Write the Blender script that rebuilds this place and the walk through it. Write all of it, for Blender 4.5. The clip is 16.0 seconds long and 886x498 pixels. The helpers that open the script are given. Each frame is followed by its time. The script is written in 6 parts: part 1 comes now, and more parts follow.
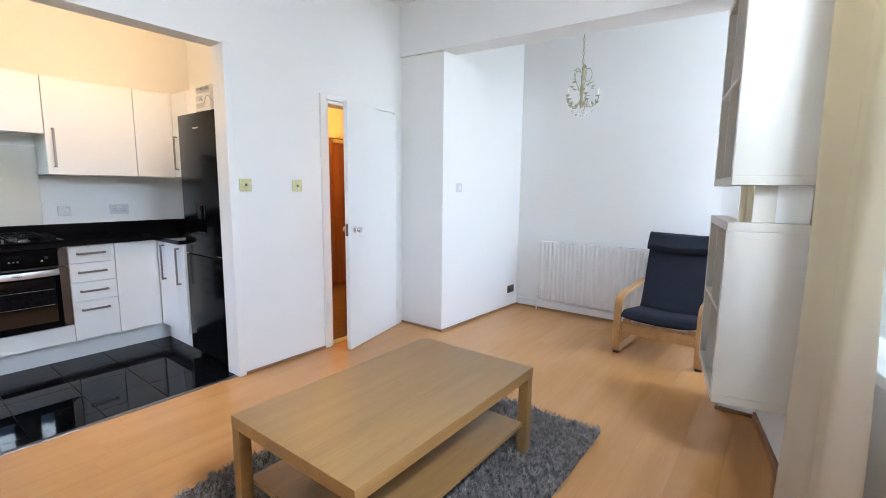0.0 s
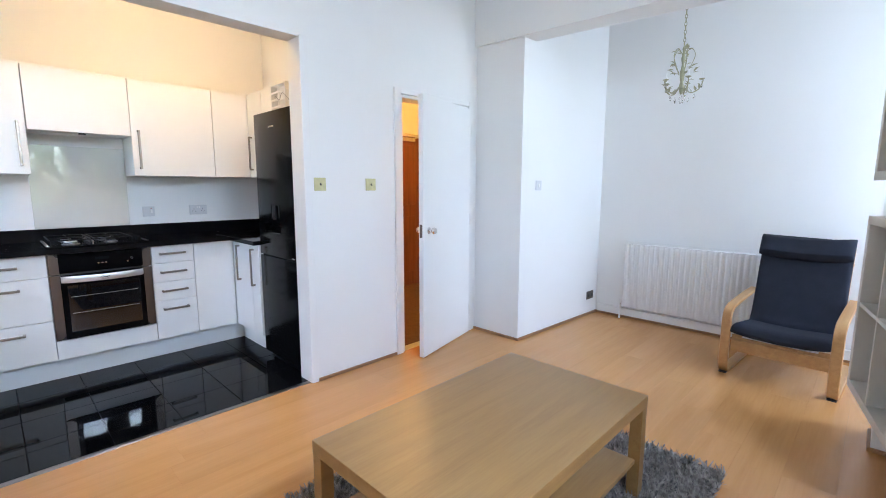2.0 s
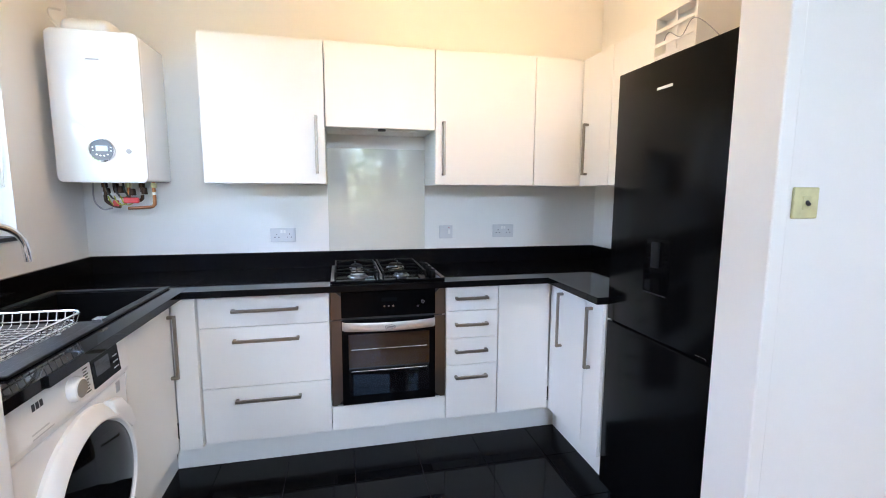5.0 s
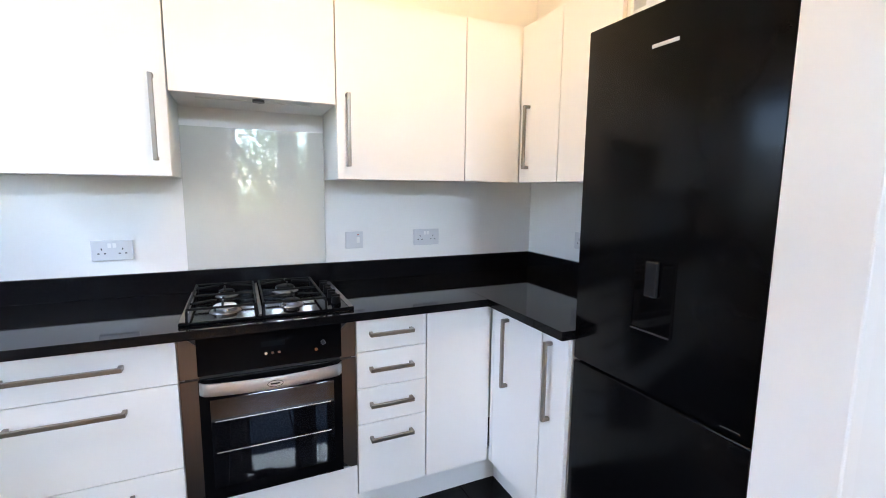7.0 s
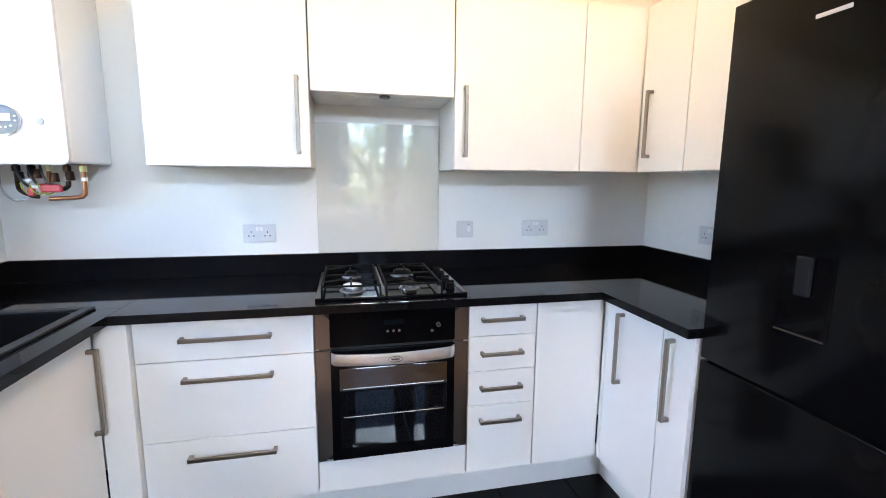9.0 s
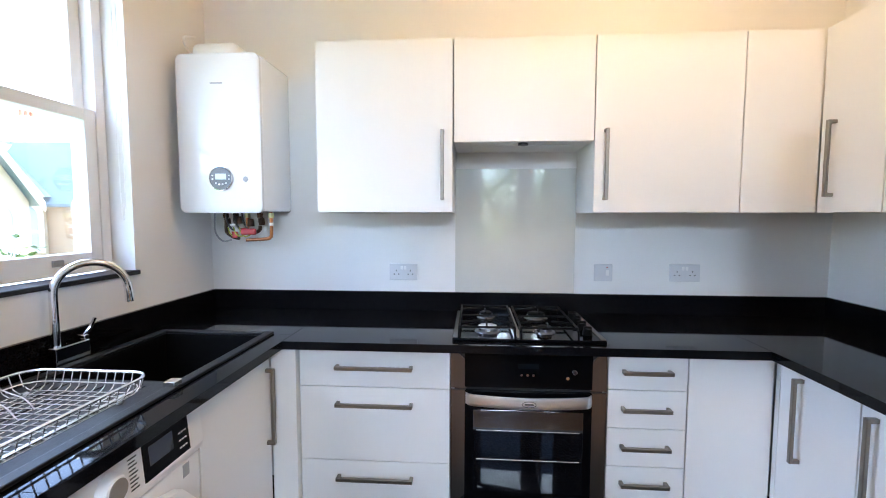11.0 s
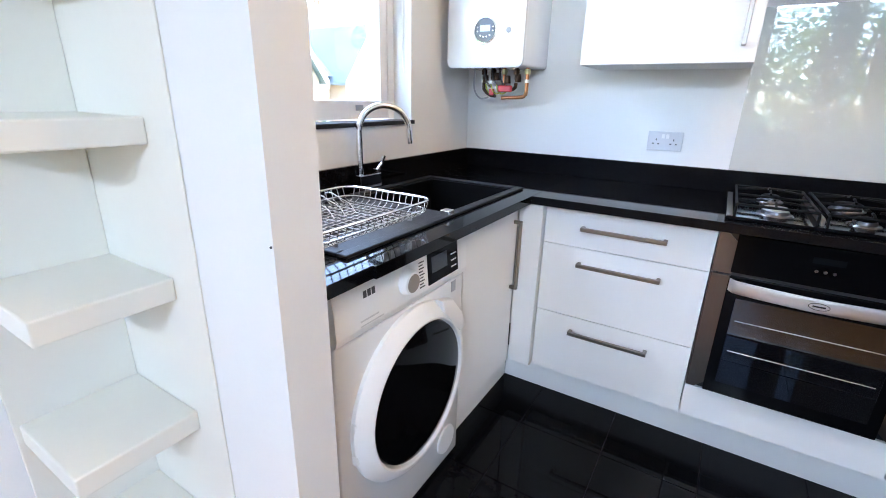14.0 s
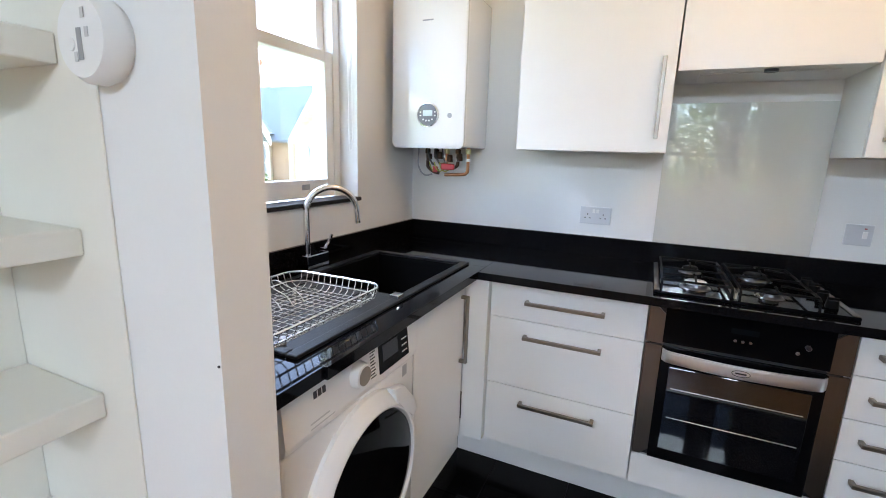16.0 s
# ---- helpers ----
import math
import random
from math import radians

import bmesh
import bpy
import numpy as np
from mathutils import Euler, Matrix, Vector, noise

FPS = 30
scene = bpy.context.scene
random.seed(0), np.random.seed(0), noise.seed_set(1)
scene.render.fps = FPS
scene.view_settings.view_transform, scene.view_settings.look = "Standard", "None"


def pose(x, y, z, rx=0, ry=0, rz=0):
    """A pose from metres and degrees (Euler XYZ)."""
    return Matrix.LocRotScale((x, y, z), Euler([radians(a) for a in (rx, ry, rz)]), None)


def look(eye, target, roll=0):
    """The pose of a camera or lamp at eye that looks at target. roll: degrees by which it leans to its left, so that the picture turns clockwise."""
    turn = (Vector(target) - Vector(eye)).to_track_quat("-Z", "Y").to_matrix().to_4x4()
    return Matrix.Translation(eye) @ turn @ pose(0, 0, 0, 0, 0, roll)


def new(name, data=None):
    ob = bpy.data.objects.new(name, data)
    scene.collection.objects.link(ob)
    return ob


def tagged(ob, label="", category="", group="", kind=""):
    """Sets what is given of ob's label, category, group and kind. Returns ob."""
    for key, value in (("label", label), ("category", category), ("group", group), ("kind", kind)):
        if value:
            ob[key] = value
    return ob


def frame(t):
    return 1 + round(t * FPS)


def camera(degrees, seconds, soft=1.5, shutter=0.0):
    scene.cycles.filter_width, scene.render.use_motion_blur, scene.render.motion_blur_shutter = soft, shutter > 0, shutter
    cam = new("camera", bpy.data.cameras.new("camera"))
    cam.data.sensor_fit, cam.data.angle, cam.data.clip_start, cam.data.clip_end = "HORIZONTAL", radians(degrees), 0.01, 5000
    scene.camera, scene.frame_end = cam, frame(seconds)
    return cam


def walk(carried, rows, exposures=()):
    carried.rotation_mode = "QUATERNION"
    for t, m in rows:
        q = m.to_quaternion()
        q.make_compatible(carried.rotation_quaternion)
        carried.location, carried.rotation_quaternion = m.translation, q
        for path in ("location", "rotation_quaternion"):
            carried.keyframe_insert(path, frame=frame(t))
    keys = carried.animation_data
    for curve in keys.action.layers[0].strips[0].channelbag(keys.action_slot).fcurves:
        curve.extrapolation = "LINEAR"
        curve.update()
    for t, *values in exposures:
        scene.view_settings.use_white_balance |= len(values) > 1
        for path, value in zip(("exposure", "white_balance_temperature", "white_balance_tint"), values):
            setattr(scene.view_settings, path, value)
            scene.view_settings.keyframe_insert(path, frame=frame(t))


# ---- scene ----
cam = camera(89.6, 16.0, 1.0)
PATH = [
    (0, (-0.131, 0.213, 1.344), (-1.33, 1.792, 1.075), 0.6),
    (0.5, (-0.147, 0.208, 1.337), (-1.226, 1.869, 1.06), 0.1),
    (1, (-0.207, 0.202, 1.322), (-1.208, 1.904, 1.003), 0.0),
    (1.5, (-0.275, 0.227, 1.308), (-1.369, 1.873, 1.005), -0.2),
    (2, (-0.427, 0.3, 1.337), (-1.814, 1.715, 1.062), 0.1),
    (2.5, (-0.627, 0.329, 1.335), (-2.29, 1.409, 1.08), 0.1),
    (3, (-0.926, 0.359, 1.355), (-2.746, 1.146, 1.095), 0.1),
    (3.5, (-1.22, 0.396, 1.355), (-3.102, 1.026, 1.106), 0.3),
    (4, (-1.562, 0.48, 1.371), (-3.486, 0.969, 1.124), 0.3),
    (4.2, (-1.676, 0.506, 1.378), (-3.611, 0.946, 1.129), 0.3),
    (6.3, (-2.634, 0.703, 1.375), (-4.543, 1.234, 1.101), 0.3),
    (6.5, (-2.671, 0.702, 1.375), (-4.551, 1.326, 1.102), 0.4),
    (7, (-2.708, 0.751, 1.385), (-4.51, 1.576, 1.118), 0.6),
    (7.5, (-2.71, 0.773, 1.388), (-4.447, 1.726, 1.111), 0.5),
    (8, (-2.709, 0.77, 1.381), (-4.488, 1.637, 1.092), 0.3),
    (8.5, (-2.702, 0.72, 1.381), (-4.579, 1.331, 1.06), 0.5),
    (8.7, (-2.7, 0.686, 1.371), (-4.603, 1.212, 1.055), 0.5),
    (10.8, (-2.668, 0.632, 1.392), (-4.66, 0.585, 1.228), 0.3),
    (11, (-2.667, 0.632, 1.404), (-4.656, 0.493, 1.258), 0.1),
    (11.5, (-2.646, 0.584, 1.422), (-4.604, 0.185, 1.338), -0.4),
    (12, (-2.625, 0.579, 1.461), (-4.525, -0.042, 1.38), -0.6),
    (12.5, (-2.647, 0.585, 1.443), (-4.484, -0.182, 1.249), -0.2),
    (13, (-2.657, 0.548, 1.326), (-4.4, -0.355, 0.942), 0.7),
    (13.5, (-2.643, 0.506, 1.285), (-4.296, -0.481, 0.742), 1.2),
    (14, (-2.644, 0.505, 1.281), (-4.262, -0.482, 0.64), 1.4),
    (14.5, (-2.657, 0.511, 1.283), (-4.327, -0.361, 0.611), 1.5),
    (15, (-2.682, 0.539, 1.285), (-4.427, -0.209, 0.656), 1.7),
    (15.5, (-2.666, 0.521, 1.346), (-4.441, -0.24, 0.826), 2.1),
    (16, (-2.636, 0.491, 1.386), (-4.42, -0.314, 0.975), 1.8),
]
EXPOSURES = [(0, 4.6, 6300, 18), (0.5, 4.35, 6150, 18), (1, 4.3, 6000, 18), (1.5, 4.35, 5980, 18), (2.2, 4.7, 5950, 18), (2.5, 4.75, 5920, 18), (3, 4.7, 5860, 18), (3.5, 4.7, 5800, 18), (4.2, 4.7, 5950, 18), (6.3, 4.87, 6200, 18), (7.5, 4.9, 6250, 18), (8.7, 4.95, 6200, 18), (11, 4.57, 5950, 18), (12.5, 4.1, 5850, 18), (13, 4.25, 5750, 18), (13.5, 4.65, 5830, 18), (14.5, 4.9, 6000, 18), (15.5, 4.78, 6350, 18), (16, 4.33, 6450, 18)]
walk(cam, [(t, look(eye, target, roll)) for t, eye, target, roll in PATH], EXPOSURES)

# ---- world, sun, daylight, exposure ----
world = bpy.data.worlds.new("sky")
scene.world = world
world.use_nodes = True
wn = world.node_tree
sky = wn.nodes.new("ShaderNodeTexSky")
sky.sky_type = "NISHITA"
sky.sun_disc = False
sky.sun_elevation, sky.sun_rotation = radians(48), radians(-84)
wn.links.new(sky.outputs[0], wn.nodes["Background"].inputs[0])
wn.nodes["Background"].inputs[1].default_value = 0.12

sun_data = bpy.data.lights.new("sun", "SUN")
sun_data.energy, sun_data.angle, sun_data.color = 2.8, radians(0.5), (1.0, 0.95, 0.86)
sun = new("sun", sun_data)
sun.matrix_world = look((-14, 1.5, 16), (0, 0, 0))


def area_lamp(name, eye, target, w, h, watts, colour):
    """A lamp added in or just outside a window, standing in for skylight."""
    d = bpy.data.lights.new(name, "AREA")
    d.shape, d.size, d.size_y, d.energy, d.color = "RECTANGLE", w, h, watts, colour
    ob = new(name, d)
    ob.matrix_world = look(eye, target)
    return ob


def bulb(name, place, watts, colour, radius=0.05):
    d = bpy.data.lights.new(name, "POINT")
    d.energy, d.color, d.shadow_soft_size = watts, colour, radius
    ob = new(name, d)
    ob.location = place
    return ob


SKYBLUE = (0.74, 0.88, 1.0)
area_lamp("living_window_light", (0.55, 1.41, 2.60), (-2.4, 1.2, 0.6), 1.6, 0.26, 7.5, SKYBLUE)
# fills the alcove with light from an added, unseen window
area_lamp("alcove_fill_light", (1.38, 4.2, 1.75), (-2.4, 4.15, 1.3), 0.9, 1.3, 2.1, SKYBLUE)
area_lamp("kitchen_window_light", (-3.93, -1.75, 3.05), (-3.93, 0.1, 0.75), 1.5, 0.9, 9.8, SKYBLUE)
bulb("hall_bulb_light", (-4.0, 3.55, 2.55), 2.2, (1.0, 0.52, 0.13))
# added warm light that tints the right-hand kitchen cabinets
bulb("kitchen_warm_fill", (-3.72, 1.25, 2.80), 0.85, (1.0, 0.61, 0.27), 0.09)


# ---- materials ----
def surf(name, col, rough=0.5, metal=0.0, var=0.06, scale=3.0, bump=0.0, bscale=80.0, coat=0.0, spec=0.5, stretch=(1, 1, 1), island=0.0, rvar=0.08):
    """A painted, plastic, stone or metal surface: colour varied at two scales, uneven gloss, fine relief."""
    m = bpy.data.materials.new(name)
    m.use_nodes = True
    nt = m.node_tree
    b = nt.nodes["Principled BSDF"]
    tc = nt.nodes.new("ShaderNodeTexCoord")
    mp = nt.nodes.new("ShaderNodeMapping")
    mp.inputs["Scale"].default_value = stretch
    nt.links.new(tc.outputs["Object"], mp.inputs["Vector"])
    big, fine = nt.nodes.new("ShaderNodeTexNoise"), nt.nodes.new("ShaderNodeTexNoise")
    big.inputs["Scale"].default_value, fine.inputs["Scale"].default_value = scale, bscale
    big.inputs["Detail"].default_value, fine.inputs["Detail"].default_value = 4, 3
    for n in (big, fine):
        nt.links.new(mp.outputs[0], n.inputs["Vector"])
    mix = nt.nodes.new("ShaderNodeMath")
    mix.operation = "MULTIPLY_ADD"
    nt.links.new(fine.outputs["Fac"], mix.inputs[0])
    mix.inputs[1].default_value = 0.35
    nt.links.new(big.outputs["Fac"], mix.inputs[2])
    ramp = nt.nodes.new("ShaderNodeMapRange")
    ramp.inputs[1].default_value, ramp.inputs[2].default_value = 0.35, 1.0
    ramp.inputs[3].default_value, ramp.inputs[4].default_value = 1 - var, 1 + var
    nt.links.new(mix.outputs[0], ramp.inputs[0])
    fac = ramp.outputs[0]
    if island:
        oi = nt.nodes.new("ShaderNodeObjectInfo")
        r2 = nt.nodes.new("ShaderNodeMapRange")
        r2.inputs[3].default_value, r2.inputs[4].default_value = 1 - island, 1 + island
        nt.links.new(oi.outputs["Random"], r2.inputs[0])
        mul = nt.nodes.new("ShaderNodeMath")
        mul.operation = "MULTIPLY"
        nt.links.new(fac, mul.inputs[0])
        nt.links.new(r2.outputs[0], mul.inputs[1])
        fac = mul.outputs[0]
    vm = nt.nodes.new("ShaderNodeVectorMath")
    vm.operation = "SCALE"
    vm.inputs[0].default_value = col
    nt.links.new(fac, vm.inputs["Scale"])
    nt.links.new(vm.outputs[0], b.inputs["Base Color"])
    rr = nt.nodes.new("ShaderNodeMapRange")
    rr.inputs[3].default_value, rr.inputs[4].default_value = max(0.006, rough - rvar), min(1, rough + rvar)
    nt.links.new(big.outputs["Fac"], rr.inputs[0])
    nt.links.new(rr.outputs[0], b.inputs["Roughness"])
    b.inputs["Metallic"].default_value = metal
    b.inputs["Coat Weight"].default_value = coat
    b.inputs["Coat Roughness"].default_value = 0.05
    b.inputs["Specular IOR Level"].default_value = spec
    if bump:
        bp = nt.nodes.new("ShaderNodeBump")
        bp.inputs["Strength"].default_value, bp.inputs["Distance"].default_value = bump, 0.002
        nt.links.new(fine.outputs["Fac"], bp.inputs["Height"])
        nt.links.new(bp.outputs[0], b.inputs["Normal"])
    return m


def wood(name, dark, light, rough, axis, ring=14.0, island=0.0, coat=0.0):
    """Wood grain drawn out along one axis, with streaks, pores and board-to-board change."""
    m = bpy.data.materials.new(name)
    m.use_nodes = True
    nt = m.node_tree
    b = nt.nodes["Principled BSDF"]
    tc = nt.nodes.new("ShaderNodeTexCoord")
    mp = nt.nodes.new("ShaderNodeMapping")
    mp.inputs["Scale"].default_value = [0.06 if i == axis else 1.0 for i in range(3)]
    nt.links.new(tc.outputs["Object"], mp.inputs["Vector"])
    oi = nt.nodes.new("ShaderNodeObjectInfo")
    shift = nt.nodes.new("ShaderNodeVectorMath")
    shift.operation = "SCALE"
    shift.inputs[0].default_value = (7.0, 11.0, 5.0)
    nt.links.new(oi.outputs["Random"], shift.inputs["Scale"])
    add = nt.nodes.new("ShaderNodeVectorMath")
    nt.links.new(mp.outputs[0], add.inputs[0])
    nt.links.new(shift.outputs[0], add.inputs[1])
    a, c = nt.nodes.new("ShaderNodeTexNoise"), nt.nodes.new("ShaderNodeTexNoise")
    a.inputs["Scale"].default_value, c.inputs["Scale"].default_value = ring, ring * 9
    a.inputs["Detail"].default_value, c.inputs["Detail"].default_value = 5, 3
    a.inputs["Distortion"].default_value = 0.6
    for n in (a, c):
        nt.links.new(add.outputs[0], n.inputs["Vector"])
    mix = nt.nodes.new("ShaderNodeMath")
    mix.operation = "MULTIPLY_ADD"
    nt.links.new(c.outputs["Fac"], mix.inputs[0])
    mix.inputs[1].default_value = 0.45
    nt.links.new(a.outputs["Fac"], mix.inputs[2])
    cr = nt.nodes.new("ShaderNodeValToRGB")
    cr.color_ramp.elements[0].position, cr.color_ramp.elements[1].position = 0.45, 1.0
    cr.color_ramp.elements[0].color, cr.color_ramp.elements[1].color = (*dark, 1), (*light, 1)
    nt.links.new(mix.outputs[0], cr.inputs[0])
    r2 = nt.nodes.new("ShaderNodeMapRange")
    r2.inputs[3].default_value, r2.inputs[4].default_value = 1 - island, 1 + island
    nt.links.new(oi.outputs["Random"], r2.inputs[0])
    vm = nt.nodes.new("ShaderNodeVectorMath")
    vm.operation = "SCALE"
    nt.links.new(cr.outputs[0], vm.inputs[0])
    nt.links.new(r2.outputs[0], vm.inputs["Scale"])
    nt.links.new(vm.outputs[0], b.inputs["Base Color"])
    rr = nt.nodes.new("ShaderNodeMapRange")
    rr.inputs[3].default_value, rr.inputs[4].default_value = rough - 0.015, rough + 0.025
    nt.links.new(a.outputs["Fac"], rr.inputs[0])
    nt.links.new(rr.outputs[0], b.inputs["Roughness"])
    b.inputs["Coat Weight"].default_value = coat
    bp = nt.nodes.new("ShaderNodeBump")
    bp.inputs["Strength"].default_value, bp.inputs["Distance"].default_value = 0.03, 0.0005
    nt.links.new(c.outputs["Fac"], bp.inputs["Height"])
    nt.links.new(bp.outputs[0], b.inputs["Normal"])
    return m


def glass(name, tint=(1, 1, 1), rough=0.0):
    m = bpy.data.materials.new(name)
    m.use_nodes = True
    b = m.node_tree.nodes["Principled BSDF"]
    b.inputs["Base Color"].default_value = (*tint, 1)
    b.inputs["Transmission Weight"].default_value = 1.0
    b.inputs["Roughness"].default_value = rough
    b.inputs["IOR"].default_value = 1.45
    return m


def thin_glass(name):
    """A thin clear pane: light goes straight through, with a real surface gloss on top."""
    m = bpy.data.materials.new(name)
    m.use_nodes = True
    nt = m.node_tree
    nt.nodes.remove(nt.nodes["Principled BSDF"])
    clear, gloss = nt.nodes.new("ShaderNodeBsdfTransparent"), nt.nodes.new("ShaderNodeBsdfGlossy")
    clear.inputs[0].default_value = (0.94, 0.96, 0.95, 1)
    gloss.inputs["Roughness"].default_value = 0.01
    lw_, pw, mx = nt.nodes.new("ShaderNodeLayerWeight"), nt.nodes.new("ShaderNodeMath"), nt.nodes.new("ShaderNodeMixShader")
    pw.operation = "MULTIPLY_ADD"
    lw_.inputs["Blend"].default_value = 0.25
    pw.inputs[1].default_value, pw.inputs[2].default_value = 0.35, 0.03
    nt.links.new(lw_.outputs["Facing"], pw.inputs[0])
    nt.links.new(pw.outputs[0], mx.inputs[0])
    nt.links.new(clear.outputs[0], mx.inputs[1])
    nt.links.new(gloss.outputs[0], mx.inputs[2])
    nt.links.new(mx.outputs[0], nt.nodes["Material Output"].inputs[0])
    return m


def glow(name, col, strength):
    m = bpy.data.materials.new(name)
    m.use_nodes = True
    b = m.node_tree.nodes["Principled BSDF"]
    b.inputs["Emission Color"].default_value = (*col, 1)
    b.inputs["Emission Strength"].default_value = strength
    return m


PAINT = surf("wall_paint", (0.84, 0.84, 0.83), 0.6, var=0.02, scale=1.5, bump=0.12, bscale=140, spec=0.3)
CEIL = surf("ceiling_paint", (0.86, 0.86, 0.84), 0.8, var=0.02, bump=0.1, bscale=120, spec=0.2)
GLOSSPAINT = surf("gloss_paint", (0.84, 0.84, 0.83), 0.32, var=0.015, scale=3, bump=0.04, bscale=40, rvar=0.03)
HALLPAINT = surf("hall_paint", (0.78, 0.70, 0.55), 0.65, var=0.04, bump=0.1, bscale=120)
LAMINATE = wood("laminate", (0.53, 0.255, 0.085), (0.62, 0.315, 0.115), 0.24, 1, 10, 0.025)
SKIRT = wood("skirting_wood", (0.24, 0.12, 0.05), (0.36, 0.19, 0.09), 0.45, 1, 20)
OAK = wood("oak_foil", (0.255, 0.134, 0.043), (0.345, 0.196, 0.07), 0.36, 1, 18)
BIRCH = wood("birch", (0.46, 0.24, 0.085), (0.62, 0.36, 0.15), 0.38, 1, 22)
DOORBROWN = wood("stained_door", (0.15, 0.05, 0.018), (0.26, 0.095, 0.035), 0.4, 2, 20)
CARPET = surf("carpet", (0.13, 0.07, 0.035), 0.95, var=0.2, scale=20, bump=0.8, bscale=400, spec=0.1)
BLACKTILE = surf("black_tile", (0.003, 0.0032, 0.004), 0.022, var=0.3, scale=6, spec=0.10, island=0.25, rvar=0.012)
GROUT = surf("grout", (0.03, 0.03, 0.033), 0.8, var=0.2)
GRANITE = surf("black_worktop", (0.005, 0.005, 0.006), 0.045, var=0.5, scale=200, spec=0.13, rvar=0.02)
SINKBLACK = surf("black_composite", (0.008, 0.008, 0.009), 0.42, spec=0.25, var=0.3, scale=60, bump=0.2, bscale=300)
GLOSSWHITE = surf("gloss_white_door", (0.82, 0.815, 0.80), 0.33, var=0.015, scale=2, rvar=0.05, spec=0.4)
CARCASS = surf("white_board", (0.82, 0.82, 0.80), 0.45, var=0.02)
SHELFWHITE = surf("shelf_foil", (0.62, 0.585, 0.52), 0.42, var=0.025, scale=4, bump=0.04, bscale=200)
CREAMSHELF = surf("cream_board", (0.82, 0.80, 0.72), 0.5, var=0.02, scale=3)
WHITEPLASTIC = surf("white_plastic", (0.84, 0.84, 0.83), 0.35, var=0.015)
WHITEENAMEL = surf("white_enamel", (0.80, 0.80, 0.80), 0.18, var=0.012, rvar=0.05, coat=0.2)
GREYPLASTIC = surf("grey_plastic", (0.33, 0.34, 0.36), 0.4, var=0.04)
DARKPLASTIC = surf("dark_plastic", (0.02, 0.02, 0.022), 0.3, var=0.2)
BLACKGLASS = surf("black_glass", (0.004, 0.004, 0.005), 0.012, var=0.1, rvar=0.004, spec=0.6)
PORTHOLE = surf("porthole_glass", (0.003, 0.003, 0.0035), 0.05, var=0.1, rvar=0.015, spec=0.16)
OVENBLACK = surf("black_enamel", (0.003, 0.003, 0.0035), 0.08, var=0.1, rvar=0.02, spec=0.05)
SOCKETGREY = surf("socket_plastic", (0.66, 0.67, 0.69), 0.35, var=0.02)
FRIDGEBLACK = surf("black_steel", (0.003, 0.003, 0.0035), 0.15, var=0.2, scale=5, bump=0.012, bscale=300, rvar=0.03, spec=0.11)
STEEL = surf("brushed_steel", (0.29, 0.26, 0.225), 0.34, 1.0, var=0.08, scale=6, bscale=300, stretch=(1, 0.05, 1))
DARKSTEEL = surf("dark_steel", (0.17, 0.14, 0.118), 0.32, 1.0, var=0.1, scale=6, bscale=300, stretch=(1, 1, 0.05))
CHROME = surf("chrome", (0.80, 0.80, 0.80), 0.07, 1.0, var=0.02, rvar=0.03)
BRASS = surf("old_brass", (0.60, 0.58, 0.33), 0.42, 0.4, var=0.12, scale=30)
IRON = surf("cast_iron", (0.004, 0.004, 0.004), 0.5, spec=0.08, var=0.3, scale=40, bump=0.3, bscale=200)
COPPER = surf("copper", (0.34, 0.14, 0.06), 0.32, 1.0, var=0.2, scale=20)
RED = surf("red_plastic", (0.45, 0.02, 0.03), 0.4)
SLATE = surf("slate_sill", (0.02, 0.02, 0.023), 0.4, var=0.3, scale=12, spec=0.15)
FABRIC = surf("slate_blue_cloth", (0.026, 0.030, 0.044), 0.9, var=0.16, scale=14, bump=0.5, bscale=500, spec=0.15)
CURTAIN = surf("curtain_cloth", (0.68, 0.60, 0.50), 0.85, var=0.05, scale=5, bump=0.3, bscale=500, spec=0.15)
cn = CURTAIN.node_tree
ct_mix, ct_tr = cn.nodes.new("ShaderNodeMixShader"), cn.nodes.new("ShaderNodeBsdfTranslucent")
ct_tr.inputs["Color"].default_value = (0.70, 0.62, 0.42, 1)
ct_mix.inputs[0].default_value = 0.3
cn.links.new(cn.nodes["Principled BSDF"].outputs[0], ct_mix.inputs[1])
cn.links.new(ct_tr.outputs[0], ct_mix.inputs[2])
cn.links.new(ct_mix.outputs[0], cn.nodes["Material Output"].inputs[0])
RUGBASE = surf("rug_base", (0.10, 0.095, 0.10), 0.95, var=0.2)
RUGPILE = surf("rug_pile", (0.27, 0.25, 0.235), 0.9, var=0.8, scale=30, spec=0.1)
CREAMMETAL = surf("cream_metal", (0.36, 0.35, 0.22), 0.4, var=0.15, scale=60)
GLASSPANE = thin_glass("window_glass")
CRYSTAL = glass("crystal")
SPLASH = surf("painted_glass", (0.63, 0.645, 0.61), 0.004, var=0.01, rvar=0.0, spec=1.0)
MIRROR = surf("mirror", (0.9, 0.9, 0.9), 0.03, 1.0, var=0.01, rvar=0.01)
BRICK = surf("stock_brick", (0.40, 0.29, 0.20), 0.9, var=0.3, scale=4, bump=0.4, bscale=60)
STONE = surf("white_stone", (0.80, 0.78, 0.72), 0.8, var=0.08)
ROOFSLATE = surf("roof_slate", (0.17, 0.20, 0.22), 0.7, var=0.2, scale=3, bump=0.4, bscale=30)
BARK = surf("bark", (0.10, 0.075, 0.05), 0.9, var=0.3, scale=8, bump=0.6, bscale=40)
LEAF = surf("leaf", (0.065, 0.10, 0.014), 0.55, var=0.35, scale=3, spec=0.3)
GRASS = surf("garden", (0.07, 0.10, 0.03), 0.9, var=0.4, scale=1)
